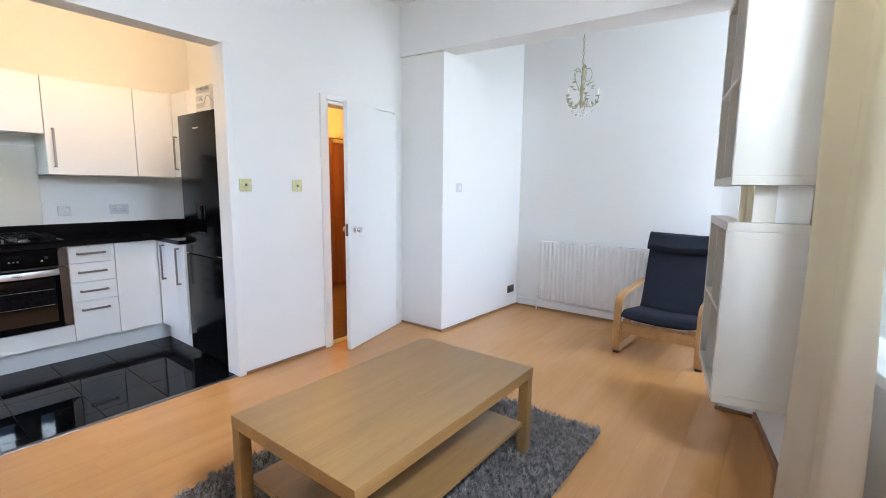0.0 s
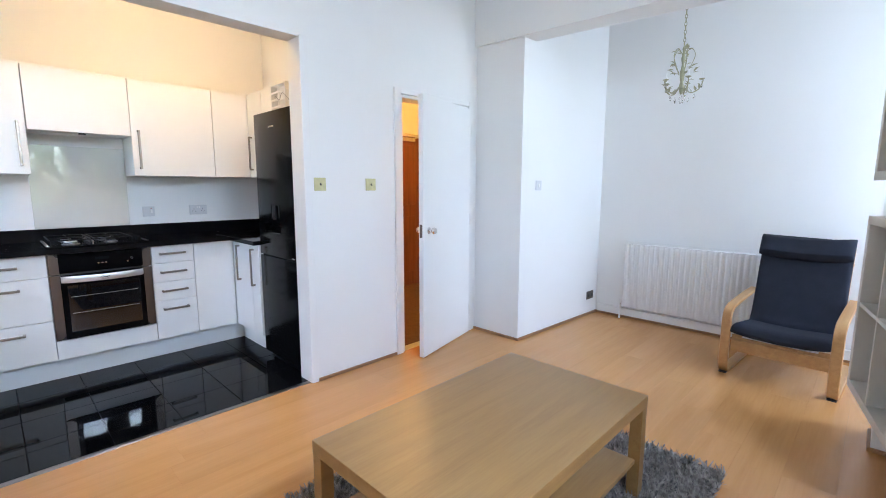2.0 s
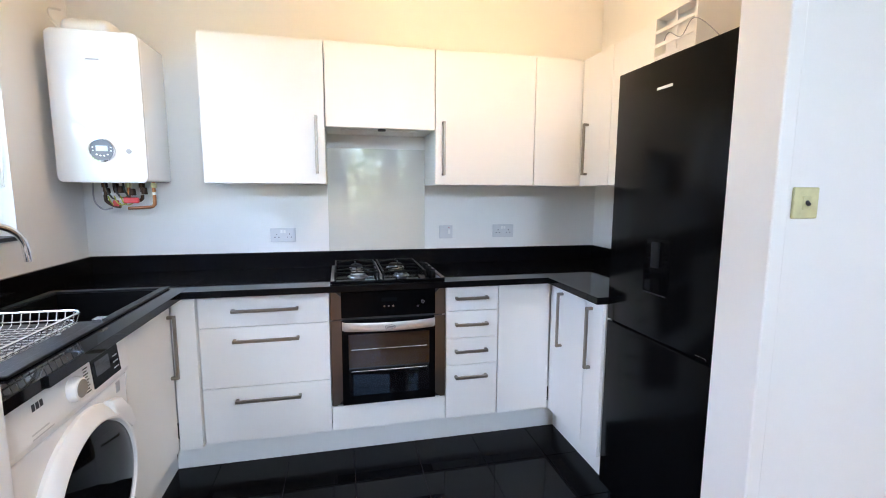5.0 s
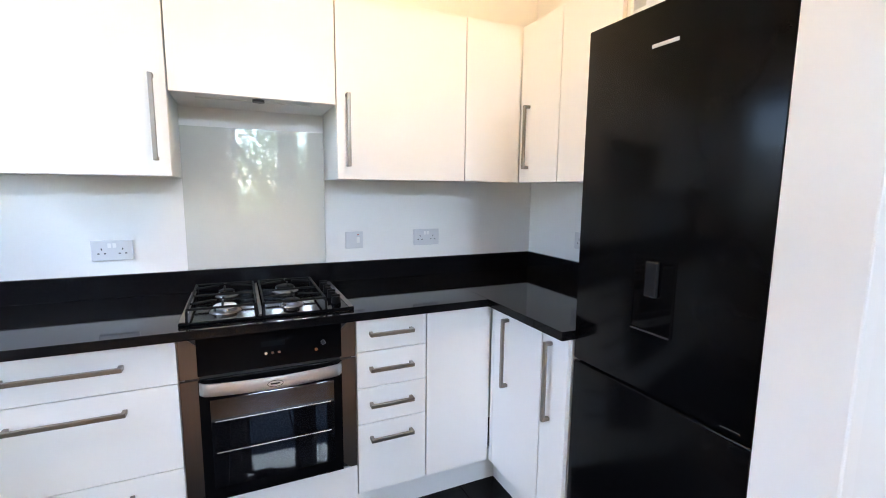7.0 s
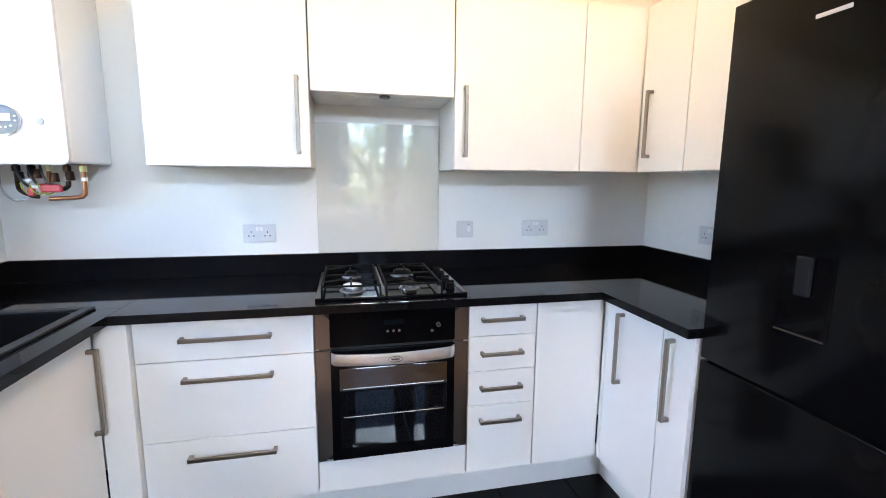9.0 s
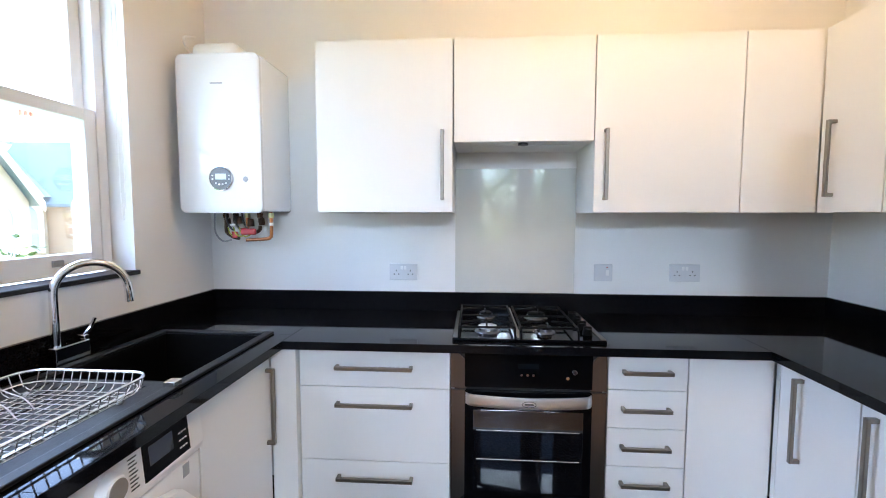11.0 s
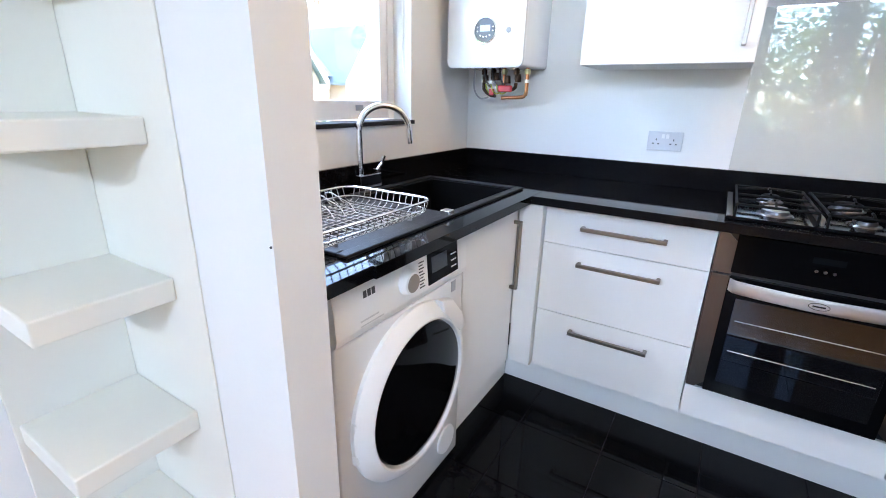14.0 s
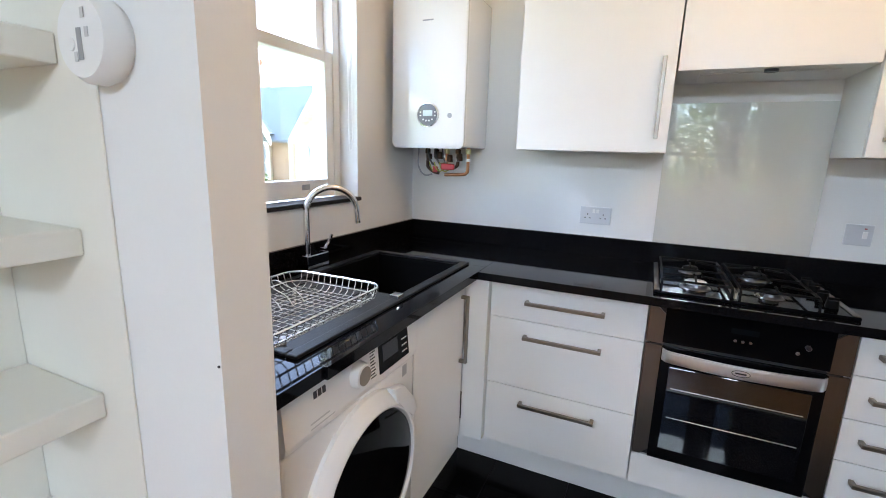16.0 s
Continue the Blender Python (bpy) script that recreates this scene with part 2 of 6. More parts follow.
INK = surf("print_ink", (0.05, 0.05, 0.055), 0.6)
PALEINK = surf("pale_print", (0.6, 0.6, 0.6), 0.5)
SCREEN = surf("lcd_screen", (0.55, 0.64, 0.64), 0.2)

# ---- building helpers ----
ORIGIN = {}


def thing(name, label, category, at=(0, 0, 0), group="", kind="", local=None):
    """An Empty at the thing's base; its parts are given in world metres, or in its own axes where local is a pose."""
    ob = new(name)
    ob.empty_display_size = 0.1
    if local is not None:
        ob.matrix_world = local
        ORIGIN[ob] = Vector((0, 0, 0))
    else:
        ob.location = at
        ORIGIN[ob] = Vector(at)
    return tagged(ob, label, category, group, kind)


def part(name, bm, material, parent=None, label="", smooth=False):
    """Links a bmesh as one mesh object under a thing or a part."""
    me = bpy.data.meshes.new(name)
    if parent is not None:
        bmesh.ops.translate(bm, verts=bm.verts, vec=-ORIGIN[parent])
    bmesh.ops.recalc_face_normals(bm, faces=bm.faces)
    bm.to_mesh(me)
    bm.free()
    me.materials.append(material)
    if smooth:
        for p in me.polygons:
            p.use_smooth = True
        me.set_sharp_from_angle(angle=radians(40))
    ob = new(name, me)
    if parent is not None:
        ob.parent = parent
        ORIGIN[ob] = ORIGIN[parent]
    return ob


def struct(name, bm, material, label, category=""):
    return tagged(part(name, bm, material), label, category or name.split("_")[0], kind="structure")


def box(x0, x1, y0, y1, z0, z1, bev=0.0, bm=None, seg=2):
    """A box, its edges rounded by bev, added to bm."""
    one = bmesh.new()
    x0, x1, y0, y1, z0, z1 = min(x0, x1), max(x0, x1), min(y0, y1), max(y0, y1), min(z0, z1), max(z0, z1)
    bmesh.ops.create_cube(one, size=1.0, matrix=Matrix.Translation(((x0 + x1) / 2, (y0 + y1) / 2, (z0 + z1) / 2)) @ Matrix.Diagonal((x1 - x0, y1 - y0, z1 - z0, 1)))
    if bev:
        bmesh.ops.bevel(one, geom=list(one.edges), offset=bev, segments=seg, affect="EDGES", profile=0.5)
    return merge(bm, one)


def merge(bm, one):
    if bm is None:
        return one
    me = bpy.data.meshes.new("tmp")
    one.to_mesh(me)
    one.free()
    bm.from_mesh(me)
    bpy.data.meshes.remove(me)
    return bm


def cyl(p0, p1, r0, r1=None, seg=20, bm=None, bev=0.0):
    """A round bar or cone from p0 to p1."""
    one = bmesh.new()
    p0, p1 = Vector(p0), Vector(p1)
    q = (p1 - p0).to_track_quat("Z", "Y").to_matrix().to_4x4()
    bmesh.ops.create_cone(one, cap_ends=True, segments=seg, radius1=r0, radius2=r0 if r1 is None else r1, depth=(p1 - p0).length, matrix=Matrix.Translation((p0 + p1) / 2) @ q)
    if bev:
        rims = [e for e in one.edges if len(e.link_faces) == 2 and any(len(f.verts) > 4 for f in e.link_faces)]
        bmesh.ops.bevel(one, geom=rims, offset=bev, segments=2, affect="EDGES", profile=0.5)
    return merge(bm, one)


def spin(profile, centre, axis="z", seg=28, bm=None):
    """A turned body from (radius, height) pairs round an axis."""
    one = bmesh.new() if bm is None else bm
    c = Vector(centre)
    rings = []
    for r, h in profile:
        ring = []
        for i in range(seg):
            a = 2 * math.pi * i / seg
            u, v = max(r, 1e-4) * math.cos(a), max(r, 1e-4) * math.sin(a)
            p = {"z": (u, v, h), "y": (u, h, v), "x": (h, u, v)}[axis]
            ring.append(one.verts.new(c + Vector(p)))
        rings.append(ring)
    for a, b in zip(rings, rings[1:]):
        for i in range(seg):
            one.faces.new((a[i], a[(i + 1) % seg], b[(i + 1) % seg], b[i]))
    one.faces.new(rings[0])
    one.faces.new(rings[-1])
    return one


def smooth_path(points, steps=6):
    """Points of a smooth curve through the given ones."""
    p = [Vector(q) for q in points]
    p = [2 * p[0] - p[1]] + p + [2 * p[-1] - p[-2]]
    out = []
    for i in range(1, len(p) - 2):
        for k in range(steps):
            t = k / steps
            out.append(0.5 * (2 * p[i] + (p[i + 1] - p[i - 1]) * t + (2 * p[i - 1] - 5 * p[i] + 4 * p[i + 1] - p[i + 2]) * t * t + (3 * p[i] - p[i - 1] - 3 * p[i + 1] + p[i + 2]) * t ** 3))
    return out + [p[-2]]


def tube(points, r, seg=8, bm=None, closed=False):
    """A round rod along a line of points; r may be a list."""
    one = bmesh.new() if bm is None else bm
    pts = [Vector(q) for q in points]
    n = len(pts)
    rings = []
    side = None
    for i, q in enumerate(pts):
        a = pts[(i - 1) % n] if closed or i else q
        b = pts[(i + 1) % n] if closed or i < n - 1 else q
        d = (b - a).normalized()
        if side is None:
            side = d.orthogonal().normalized()
        side = (side - d * side.dot(d)).normalized()
        up = d.cross(side)
        rad = r[i] if isinstance(r, (list, tuple)) else r
        rings.append([one.verts.new(q + rad * (math.cos(2 * math.pi * k / seg) * side + math.sin(2 * math.pi * k / seg) * up)) for k in range(seg)])
    pairs = list(zip(rings, rings[1:])) + ([(rings[-1], rings[0])] if closed else [])
    for a, b in pairs:
        for k in range(seg):
            one.faces.new((a[k], a[(k + 1) % seg], b[(k + 1) % seg], b[k]))
    if not closed:
        one.faces.new(rings[0])
        one.faces.new(rings[-1])
    return one


def ribbon(path, thick, across, bm=None, bev=0.004):
    """A bent strip: path of (y, z) points, thickness in that plane, across = (x0, x1)."""
    one = bmesh.new() if bm is None else bm
    pts = [Vector((0, a, b)) for a, b in path]
    rows = []
    for i, q in enumerate(pts):
        d = (pts[min(i + 1, len(pts) - 1)] - pts[max(i - 1, 0)]).normalized()
        nrm = Vector((0, -d.z, d.y)) * thick / 2
        x0, x1 = across
        rows.append([one.verts.new(v) for v in (
            q + nrm + Vector((x0 + bev, 0, 0)), q + nrm + Vector((x1 - bev, 0, 0)), q + nrm * 0.6 + Vector((x1, 0, 0)), q - nrm * 0.6 + Vector((x1, 0, 0)),
            q - nrm + Vector((x1 - bev, 0, 0)), q - nrm + Vector((x0 + bev, 0, 0)), q - nrm * 0.6 + Vector((x0, 0, 0)), q + nrm * 0.6 + Vector((x0, 0, 0)))])
    for a, b in zip(rows, rows[1:]):
        for k in range(8):
            one.faces.new((a[k], a[(k + 1) % 8], b[(k + 1) % 8], b[k]))
    one.faces.new(rows[0])
    one.faces.new(rows[-1])
    return one


def rounded_rect(w, h, r, n=5):
    """Outline of a rounded rectangle round (0, 0)."""
    out = []
    for cx, cy, a0 in ((w / 2 - r, h / 2 - r, 0), (-w / 2 + r, h / 2 - r, 90), (-w / 2 + r, -h / 2 + r, 180), (w / 2 - r, -h / 2 + r, 270)):
        for k in range(n + 1):
            a = radians(a0 + 90 * k / n)
            out.append((cx + r * math.cos(a), cy + r * math.sin(a)))
    return out


def facing(face):
    """A box maker for fronts: u along the run, d outwards (world x for 'px', y for 'py', minus y for 'ny')."""
    def make(u0, u1, d0, d1, z0, z1, bev=0.0, bm=None):
        if face == "px":
            return box(d0, d1, u0, u1, z0, z1, bev, bm)
        if face == "py":
            return box(u0, u1, d0, d1, z0, z1, bev, bm)
        return box(u0, u1, -d0, -d1, z0, z1, bev, bm)
    return make


# ---- the large structure ----
XW, XK, YW, YK = -3.105, -4.93, -0.75, 2.34
HEAD, TOP = 2.26, 3.0
# kitchen
bm = box(XK - 0.2, XK, YW - 0.25, YK + 0.12, -0.1, TOP)
struct("wall_kitchen_back", bm, PAINT, "white painted plaster wall behind the hob", "wall")
bm = box(XK, -4.39, YW - 0.25, YW, 0, TOP)
box(-3.45, -3.217, YW - 0.25, YW, 0, TOP, bm=bm)
box(-4.39, -3.45, YW - 0.25, YW, 0, 1.165, bm=bm)
box(-4.39, -3.45, YW - 0.25, YW, 2.40, TOP, bm=bm)
struct("wall_kitchen_window", bm, PAINT, "white painted wall with the sash window opening", "wall")
bm = box(XK, -3.25, YK, YK + 0.12, -0.1, TOP)
struct("wall_kitchen_side", bm, PAINT, "white painted wall behind the fridge", "wall")
# wall between kitchen and living room, with the wide opening and the hall door
bm = box(-3.217, XW, YW - 0.25, -0.113, -0.1, TOP)
box(-3.25, XW, 1.755, 2.565, -0.1, TOP, bm=bm)
box(-3.25, XW, -0.113, 1.755, HEAD, TOP, bm=bm)
box(-3.25, XW, 2.565, 3.335, 2.04, TOP, bm=bm)
box(-3.25, XW, 3.335, 3.46, -0.1, TOP, bm=bm)
struct("wall_between", bm, PAINT, "white painted wall with a wide kitchen opening and a doorway", "wall")
bm = bmesh.new()
pts = [(-3.25, 3.458), (-2.605, 3.458), (-2.545, 4.93), (-2.54, 5.2), (-3.25, 5.2)]
lo = [bm.verts.new((*p, -0.1)) for p in pts]
hi = [bm.verts.new((*p, TOP + 0.08)) for p in pts]
bm.faces.new(lo)
bm.faces.new(hi)
for i in range(5):
    bm.faces.new((lo[i], lo[(i + 1) % 5], hi[(i + 1) % 5], hi[i]))
struct("wall_alcove_side", bm, PAINT, "white painted wall nib beside the alcove", "wall")
bm = box(-2.56, 1.7, 4.84, 5.2, -0.1, TOP + 0.08)
struct("wall_alcove_back", bm, PAINT, "white painted alcove wall above the radiator", "wall")
bm = box(-0.35, 1.7, 3.35, 3.60, -0.1, TOP + 0.08)
# unseen wall pieces round the window added to light the alcove
box(1.40, 1.65, 3.60, 3.68, -0.1, TOP + 0.08, bm=bm)
box(1.40, 1.65, 4.72, 4.84, -0.1, TOP + 0.08, bm=bm)
box(1.40, 1.65, 3.68, 4.72, -0.1, 0.95, bm=bm)
box(1.40, 1.65, 3.68, 4.72, 2.55, TOP + 0.08, bm=bm)
struct("wall_nib", bm, PAINT, "white painted wall nib and added wall round the unseen alcove window", "wall")
bm = box(-3.105, 1.1, YW - 0.25, YW, -0.1, TOP)
struct("wall_living_end", bm, PAINT, "plain white painted living room wall", "wall")
# window wall, turned by twelve degrees
WALL = Matrix.Translation((-0.157, 3.343, 0)) @ Matrix.Rotation(math.atan2(-0.979, 0.205), 4, "Z")
# local axes: x along the wall, y out of the room
U0, U1, SILL, WHEAD = 1.02, 2.78, 0.84, 2.76


def wall_box(u0, u1, v0, v1, z0, z1, bev=0.0, bm=None):
    return box(u0, u1, v0, v1, z0, z1, bev, bm)


bm = wall_box(-0.05, U0, 0, 0.28, -0.1, TOP)
wall_box(U1, 4.4, 0, 0.28, -0.1, TOP, bm=bm)
wall_box(U0, U1, 0, 0.28, -0.1, SILL, bm=bm)
wall_box(U0, U1, 0, 0.28, WHEAD, TOP, bm=bm)
ob = struct("wall_living_window", bm, PAINT, "white painted wall with the living room window", "wall")
ob.matrix_world = WALL
# hall
bm = box(-5.12, -3.25, YK + 0.12, YK + 0.24, -0.1, 2.8)
box(-5.12, -5.0, YK + 0.24, 5.0, -0.1, 2.8, bm=bm)
box(-5.12, -3.25, 5.0, 5.12, -0.1, 2.8, bm=bm)
struct("wall_hall", bm, HALLPAINT, "cream hall walls under warm lamp light", "wall")
bm = box(-3.27, -3.252, 3.46, 5.0, -0.1, 2.8)
box(-3.27, -3.252, YK + 0.24, 2.565, -0.1, 2.8, bm=bm)
box(-3.27, -3.252, 2.565, 3.46, 2.04, 2.8, bm=bm)
struct("wall_hall_side", bm, HALLPAINT, "cream hall wall", "wall")
struct("ceiling_hall", box(-5.12, -3.25, YK + 0.12, 5.12, 2.8, 2.9), HALLPAINT, "cream hall ceiling", "ceiling")
struct("floor_hall", box(-5.12, -3.19, YK + 0.24, 5.0, -0.06, 0.0), CARPET, "brown hall carpet", "floor")
struct("trim_picture_rail", box(-4.998, -3.28, 4.972, 4.998, 2.33, 2.37, 0.006), SKIRT, "brown wooden picture rail in the hall", "trim")
struct("trim_hall_skirting", box(-4.998, -4.52, 4.982, 4.998, 0.0, 0.09, 0.004), HALLPAINT, "cream hall skirting board", "trim")
# beam over the alcove, its underside falling slightly to one side
bm = bmesh.new()
pts = [(-3.105, 3.43, 2.55), (-0.10, 3.33, 2.44), (-0.10, 3.62, 2.44), (-3.105, 3.62, 2.55)]
lo = [bm.verts.new(p) for p in pts]
hi = [bm.verts.new((p[0], p[1], TOP)) for p in pts]
bm.faces.new(lo)
bm.faces.new(hi)
for i in range(4):
    bm.faces.new((lo[i], lo[(i + 1) % 4], hi[(i + 1) % 4], hi[i]))
struct("beam", bm, PAINT, "white plastered beam across the alcove", "beam")
struct("ceiling", box(-3.25, 1.3, YW - 0.25, 3.6, TOP, TOP + 0.1), CEIL, "white living room ceiling", "ceiling")
struct("ceiling_alcove", box(-3.25, 1.7, 3.6, 5.2, TOP + 0.08, TOP + 0.2), CEIL, "white alcove ceiling", "ceiling")
struct("ceiling_kitchen", box(XK - 0.2, -3.25, YW - 0.25, YK + 0.12, TOP, TOP + 0.1), CEIL, "white kitchen ceiling", "ceiling")
# kitchen floor screed, living floor underlay
struct("floor_kitchen", box(XK, -3.135, YW, YK, -0.08, -0.008), GROUT, "dark grout bed under black floor tiles", "floor")
floor_k = bpy.data.objects["floor_kitchen"]
struct("floor", box(-3.135, 0.65, YW, 4.93, -0.08, -0.008, bm=box(0.65, 1.4, 3.6, 4.93, -0.08, -0.008)), SKIRT, "orange-brown beech laminate floor", "floor")
floor_l = bpy.data.objects["floor"]
struct("trim_threshold", box(-3.15, -3.118, -0.108, 1.748, -0.008, 0.006, 0.003), STEEL, "thin metal threshold strip", "trim")
struct("trim_hall_threshold", box(-3.20, -3.12, 2.565, 3.335, -0.008, 0.005, 0.003), BRASS, "worn door threshold strip", "trim")

# skirting boards
for nm, bx in (("baseboard_pier", (XW, XW + 0.014, 1.80, 2.50)), ("baseboard_nib", (XW, -2.591, 3.444, 3.458)),
               ("baseboard_back", (-2.55, 1.4, 4.826, 4.84)), ("baseboard_side", (-0.364, -0.35, 3.35, 3.6)), ("baseboard_shelf_nib", (-0.364, -0.16, 3.336, 3.35))):
    struct(nm, box(*bx, 0.0, 0.022, 0.003), SKIRT, "thin brown wooden floor beading", "baseboard")
bm = bmesh.new()
pts = [(-2.606, 3.45), (-2.590, 3.45), (-2.535, 4.826), (-2.551, 4.826)]
lo = [bm.verts.new((*p, 0.0)) for p in pts]
hi = [bm.verts.new((*p, 0.022)) for p in pts]
bm.faces.new(lo)
bm.faces.new(hi)
for i in range(4):
    bm.faces.new((lo[i], lo[(i + 1) % 4], hi[(i + 1) % 4], hi[i]))
struct("baseboard_alcove", bm, SKIRT, "thin brown wooden floor beading", "baseboard")
struct("baseboard_white", box(-2.52, 1.39, 4.82, 4.839, 0.022, 0.10, 0.004), GLOSSPAINT, "white painted skirting board under the radiator", "baseboard")
ob = struct("baseboard_window", box(0.02, 4.3, -0.016, 0.0, 0.0, 0.05, 0.003), SKIRT, "brown wooden skirting along the window wall", "baseboard")
ob.matrix_world = WALL

# opening lining and door frame
struct("trim_jamb", box(-3.254, XW + 0.012, 1.748, 1.80, 0, 2.27, 0.005), GLOSSPAINT, "white gloss painted jamb of the kitchen opening", "trim")
bm = box(XW, XW + 0.016, 2.50, 2.562, 0, 2.075, 0.004)
box(XW, XW + 0.016, 2.562, 3.34, 2.035, 2.075, 0.004, bm)
box(XW, XW + 0.016, 3.34, 3.40, 0, 2.075, 0.004, bm)
struct("trim_architrave", bm, GLOSSPAINT, "white gloss painted door architrave", "trim")
bm = box(-3.25, XW - 0.002, 2.562, 2.59, 0, 2.035, 0.003)
box(-3.25, XW - 0.002, 3.315, 3.338, 0, 2.035, 0.003, bm)
box(-3.25, XW - 0.002, 2.59, 3.315, 2.01, 2.035, 0.003, bm)
struct("trim_door_lining", bm, GLOSSPAINT, "white gloss painted door lining", "trim")


# ---- hall door, half open into the living room ----
def knob(parent, x0, side, z):
    """A turned chrome knob on its rose; x0: distance from the hinge, side: +1 or -1 face."""
    y = side * 0.02
    k = part("knob", spin([(0.026, y), (0.026, y + side * 0.006), (0.011, y + side * 0.01), (0.010, y + side * 0.03), (0.022, y + side * 0.038), (0.027, y + side * 0.05), (0.022, y + side * 0.062), (0.004, y + side * 0.066)], (x0, 0, z), "y"), CHROME, parent, "chrome door knob", True)
    return k


hinge = Vector((-3.085, 3.325, 0))
tip = Vector((-2.90, 2.585, 0))
ang = math.atan2(tip.y - hinge.y, tip.x - hinge.x)
door = thing("door_1", "white painted flush door standing half open into the room", "door", local=Matrix.Translation(hinge) @ Matrix.Rotation(ang, 4, "Z"), kind="structure")
part("leaf", box(0.0, 0.762, -0.02, 0.02, 0.008, 2.01, 0.003), GLOSSPAINT, door)
knob(door, 0.685, 1, 1.005)
knob(door, 0.685, -1, 1.005)
part("latch_plate", box(0.762, 0.7645, -0.011, 0.011, 0.955, 1.055, 0.001), DARKSTEEL, door, "dark steel latch plate")
for z in (0.22, 1.05, 1.82):
    part("hinge", cyl((-0.004, 0.02, z - 0.045), (-0.004, 0.02, z + 0.045), 0.006), GLOSSPAINT, door, "white painted hinge", True)


def panel_door(name, local, label):
    d = thing(name, label, "door", local=local, kind="structure")
    part("leaf", box(0, 0.78, -0.02, 0.02, 0.01, 1.99, 0.003), DOORBROWN, d)
    for u0, u1, z0, z1 in ((0.09, 0.35, 0.2, 0.95), (0.43, 0.69, 0.2, 0.95), (0.09, 0.35, 1.1, 1.88), (0.43, 0.69, 1.1, 1.88)):
        part("panel", box(u0, u1, 0.02, 0.026, z0, z1, 0.005), DOORBROWN, d)
    part("frame", box(-0.07, -0.005, -0.03, 0.03, 0, 2.06, 0.004, box(0.785, 0.85, -0.03, 0.03, 0, 2.06, 0.004, box(-0.005, 0.785, -0.03, 0.03, 1.995, 2.06, 0.004))), HALLPAINT, d, "cream painted door frame")
    part("closer", box(0.45, 0.70, 0.02, 0.06, 1.93, 1.975, 0.006, tube([(0.5, 0.06, 1.965), (0.35, 0.16, 1.99), (0.62, 0.05, 2.02)], 0.008)), BRASS, d, "brass door closer")
    return d


panel_door("door_2", Matrix.Translation((-4.968, 4.80, 0)) @ Matrix.Rotation(radians(-90), 4, "Z"), "brown stained panelled door closed in the hall")
panel_door("door_3", Matrix.Translation((-4.42, 4.968, 0)) @ Matrix.Rotation(0, 4, "Z") @ Matrix.Diagonal((1, -1, 1, 1)), "brown stained panelled door in the hall wall")


# ---- kitchen units ----
def handle(face, u, d, z, length, upright, parent, mat=None):
    """A square bow handle of brushed steel standing on two feet."""
    mk = facing(face)
    h = length / 2
    if upright:
        b = mk(u - 0.0075, u + 0.0075, d + 0.022, d + 0.034, z - h, z + h, 0.002)
        mk(u - 0.0075, u + 0.0075, d, d + 0.024, z - h, z - h + 0.014, 0.002, b)
        mk(u - 0.0075, u + 0.0075, d, d + 0.024, z + h - 0.014, z + h, 0.002, b)
    else:
        b = mk(u - h, u + h, d + 0.022, d + 0.034, z - 0.0075, z + 0.0075, 0.002)
        mk(u - h, u - h + 0.014, d, d + 0.024, z - 0.0075, z + 0.0075, 0.002, b)
        mk(u + h - 0.014, u + h, d, d + 0.024, z - 0.0075, z + 0.0075, 0.002, b)
    return part("handle", b, mat or STEEL, parent, "brushed steel bow handle")


def unit(name, label, face, u0, u1, back, front, z0, z1, fronts, at_z, group, body_top=None):
    """A cabinet: an open body behind the fronts. fronts: (kind, u0, u1, z0, z1, handle u, handle z, handle length, upright)."""
    mk = facing(face)
    mid = {"px": ((back + front) / 2, (u0 + u1) / 2), "py": ((u0 + u1) / 2, (back + front) / 2), "ny": ((u0 + u1) / 2, -(back + front) / 2)}[face]
    t = thing(name, label, "cabinet", (*mid, at_z), group)
    part("body", mk(u0 + 0.001, u1 - 0.001, back, front - 0.021, z0 + 0.001, (body_top or z1) - 0.001, 0.001), CARCASS, t)
    for kind, a, b, c, e, hu, hz, hl, up in fronts:
        f = part(kind, mk(a + 0.0015, b - 0.0015, front - 0.018, front, c + 0.0015, e - 0.0015, 0.0012), GLOSSWHITE, t)
        if hl:
            handle(face, hu, front, hz, hl, up, f)
    return t


XF, BZ0, BZ1 = -4.35, 0.155, 0.886
G = "kitchen base units"
unit("drawer_cabinet", "white gloss cabinet with three wide drawers under the worktop", "px", -0.055, 0.543, XK, XF, BZ0, BZ1, [
    ("drawer", -0.055, 0.543, 0.7345, BZ1, 0.246, 0.817, 0.304, False),
    ("drawer", -0.055, 0.543, 0.434, 0.7345, 0.246, 0.669, 0.304, False),
    ("drawer", -0.055, 0.543, BZ0, 0.434, 0.246, 0.369, 0.304, False)], 0, G)
unit("drawer_cabinet", "narrow white gloss cabinet with four drawers beside the oven", "px", 1.139, 1.431, XK, XF, BZ0, BZ1, [
    ("drawer", 1.139, 1.431, 0.752, BZ1, 1.279, 0.825, 0.18, False),
    ("drawer", 1.139, 1.431, 0.603, 0.752, 1.279, 0.682, 0.18, False),
    ("drawer", 1.139, 1.431, 0.453, 0.603, 1.279, 0.534, 0.18, False),
    ("drawer", 1.139, 1.431, BZ0, 0.453, 1.279, 0.390, 0.18, False)], 0, G)
unit("corner_cabinet", "white gloss corner cabinet with a plain door", "px", 1.433, 1.738, XK, XF, BZ0, BZ1, [("door", 1.433, 1.738, BZ0, BZ1, 0, 0, 0, False)], 0, G)
unit("base_cabinet", "white gloss base cabinet with a tall steel handle", "ny", -4.325, -3.99, -YK, -1.742, BZ0, BZ1, [("door", -4.325, -3.99, BZ0, BZ1, -4.216, 0.711, 0.295, True)], 0, G)
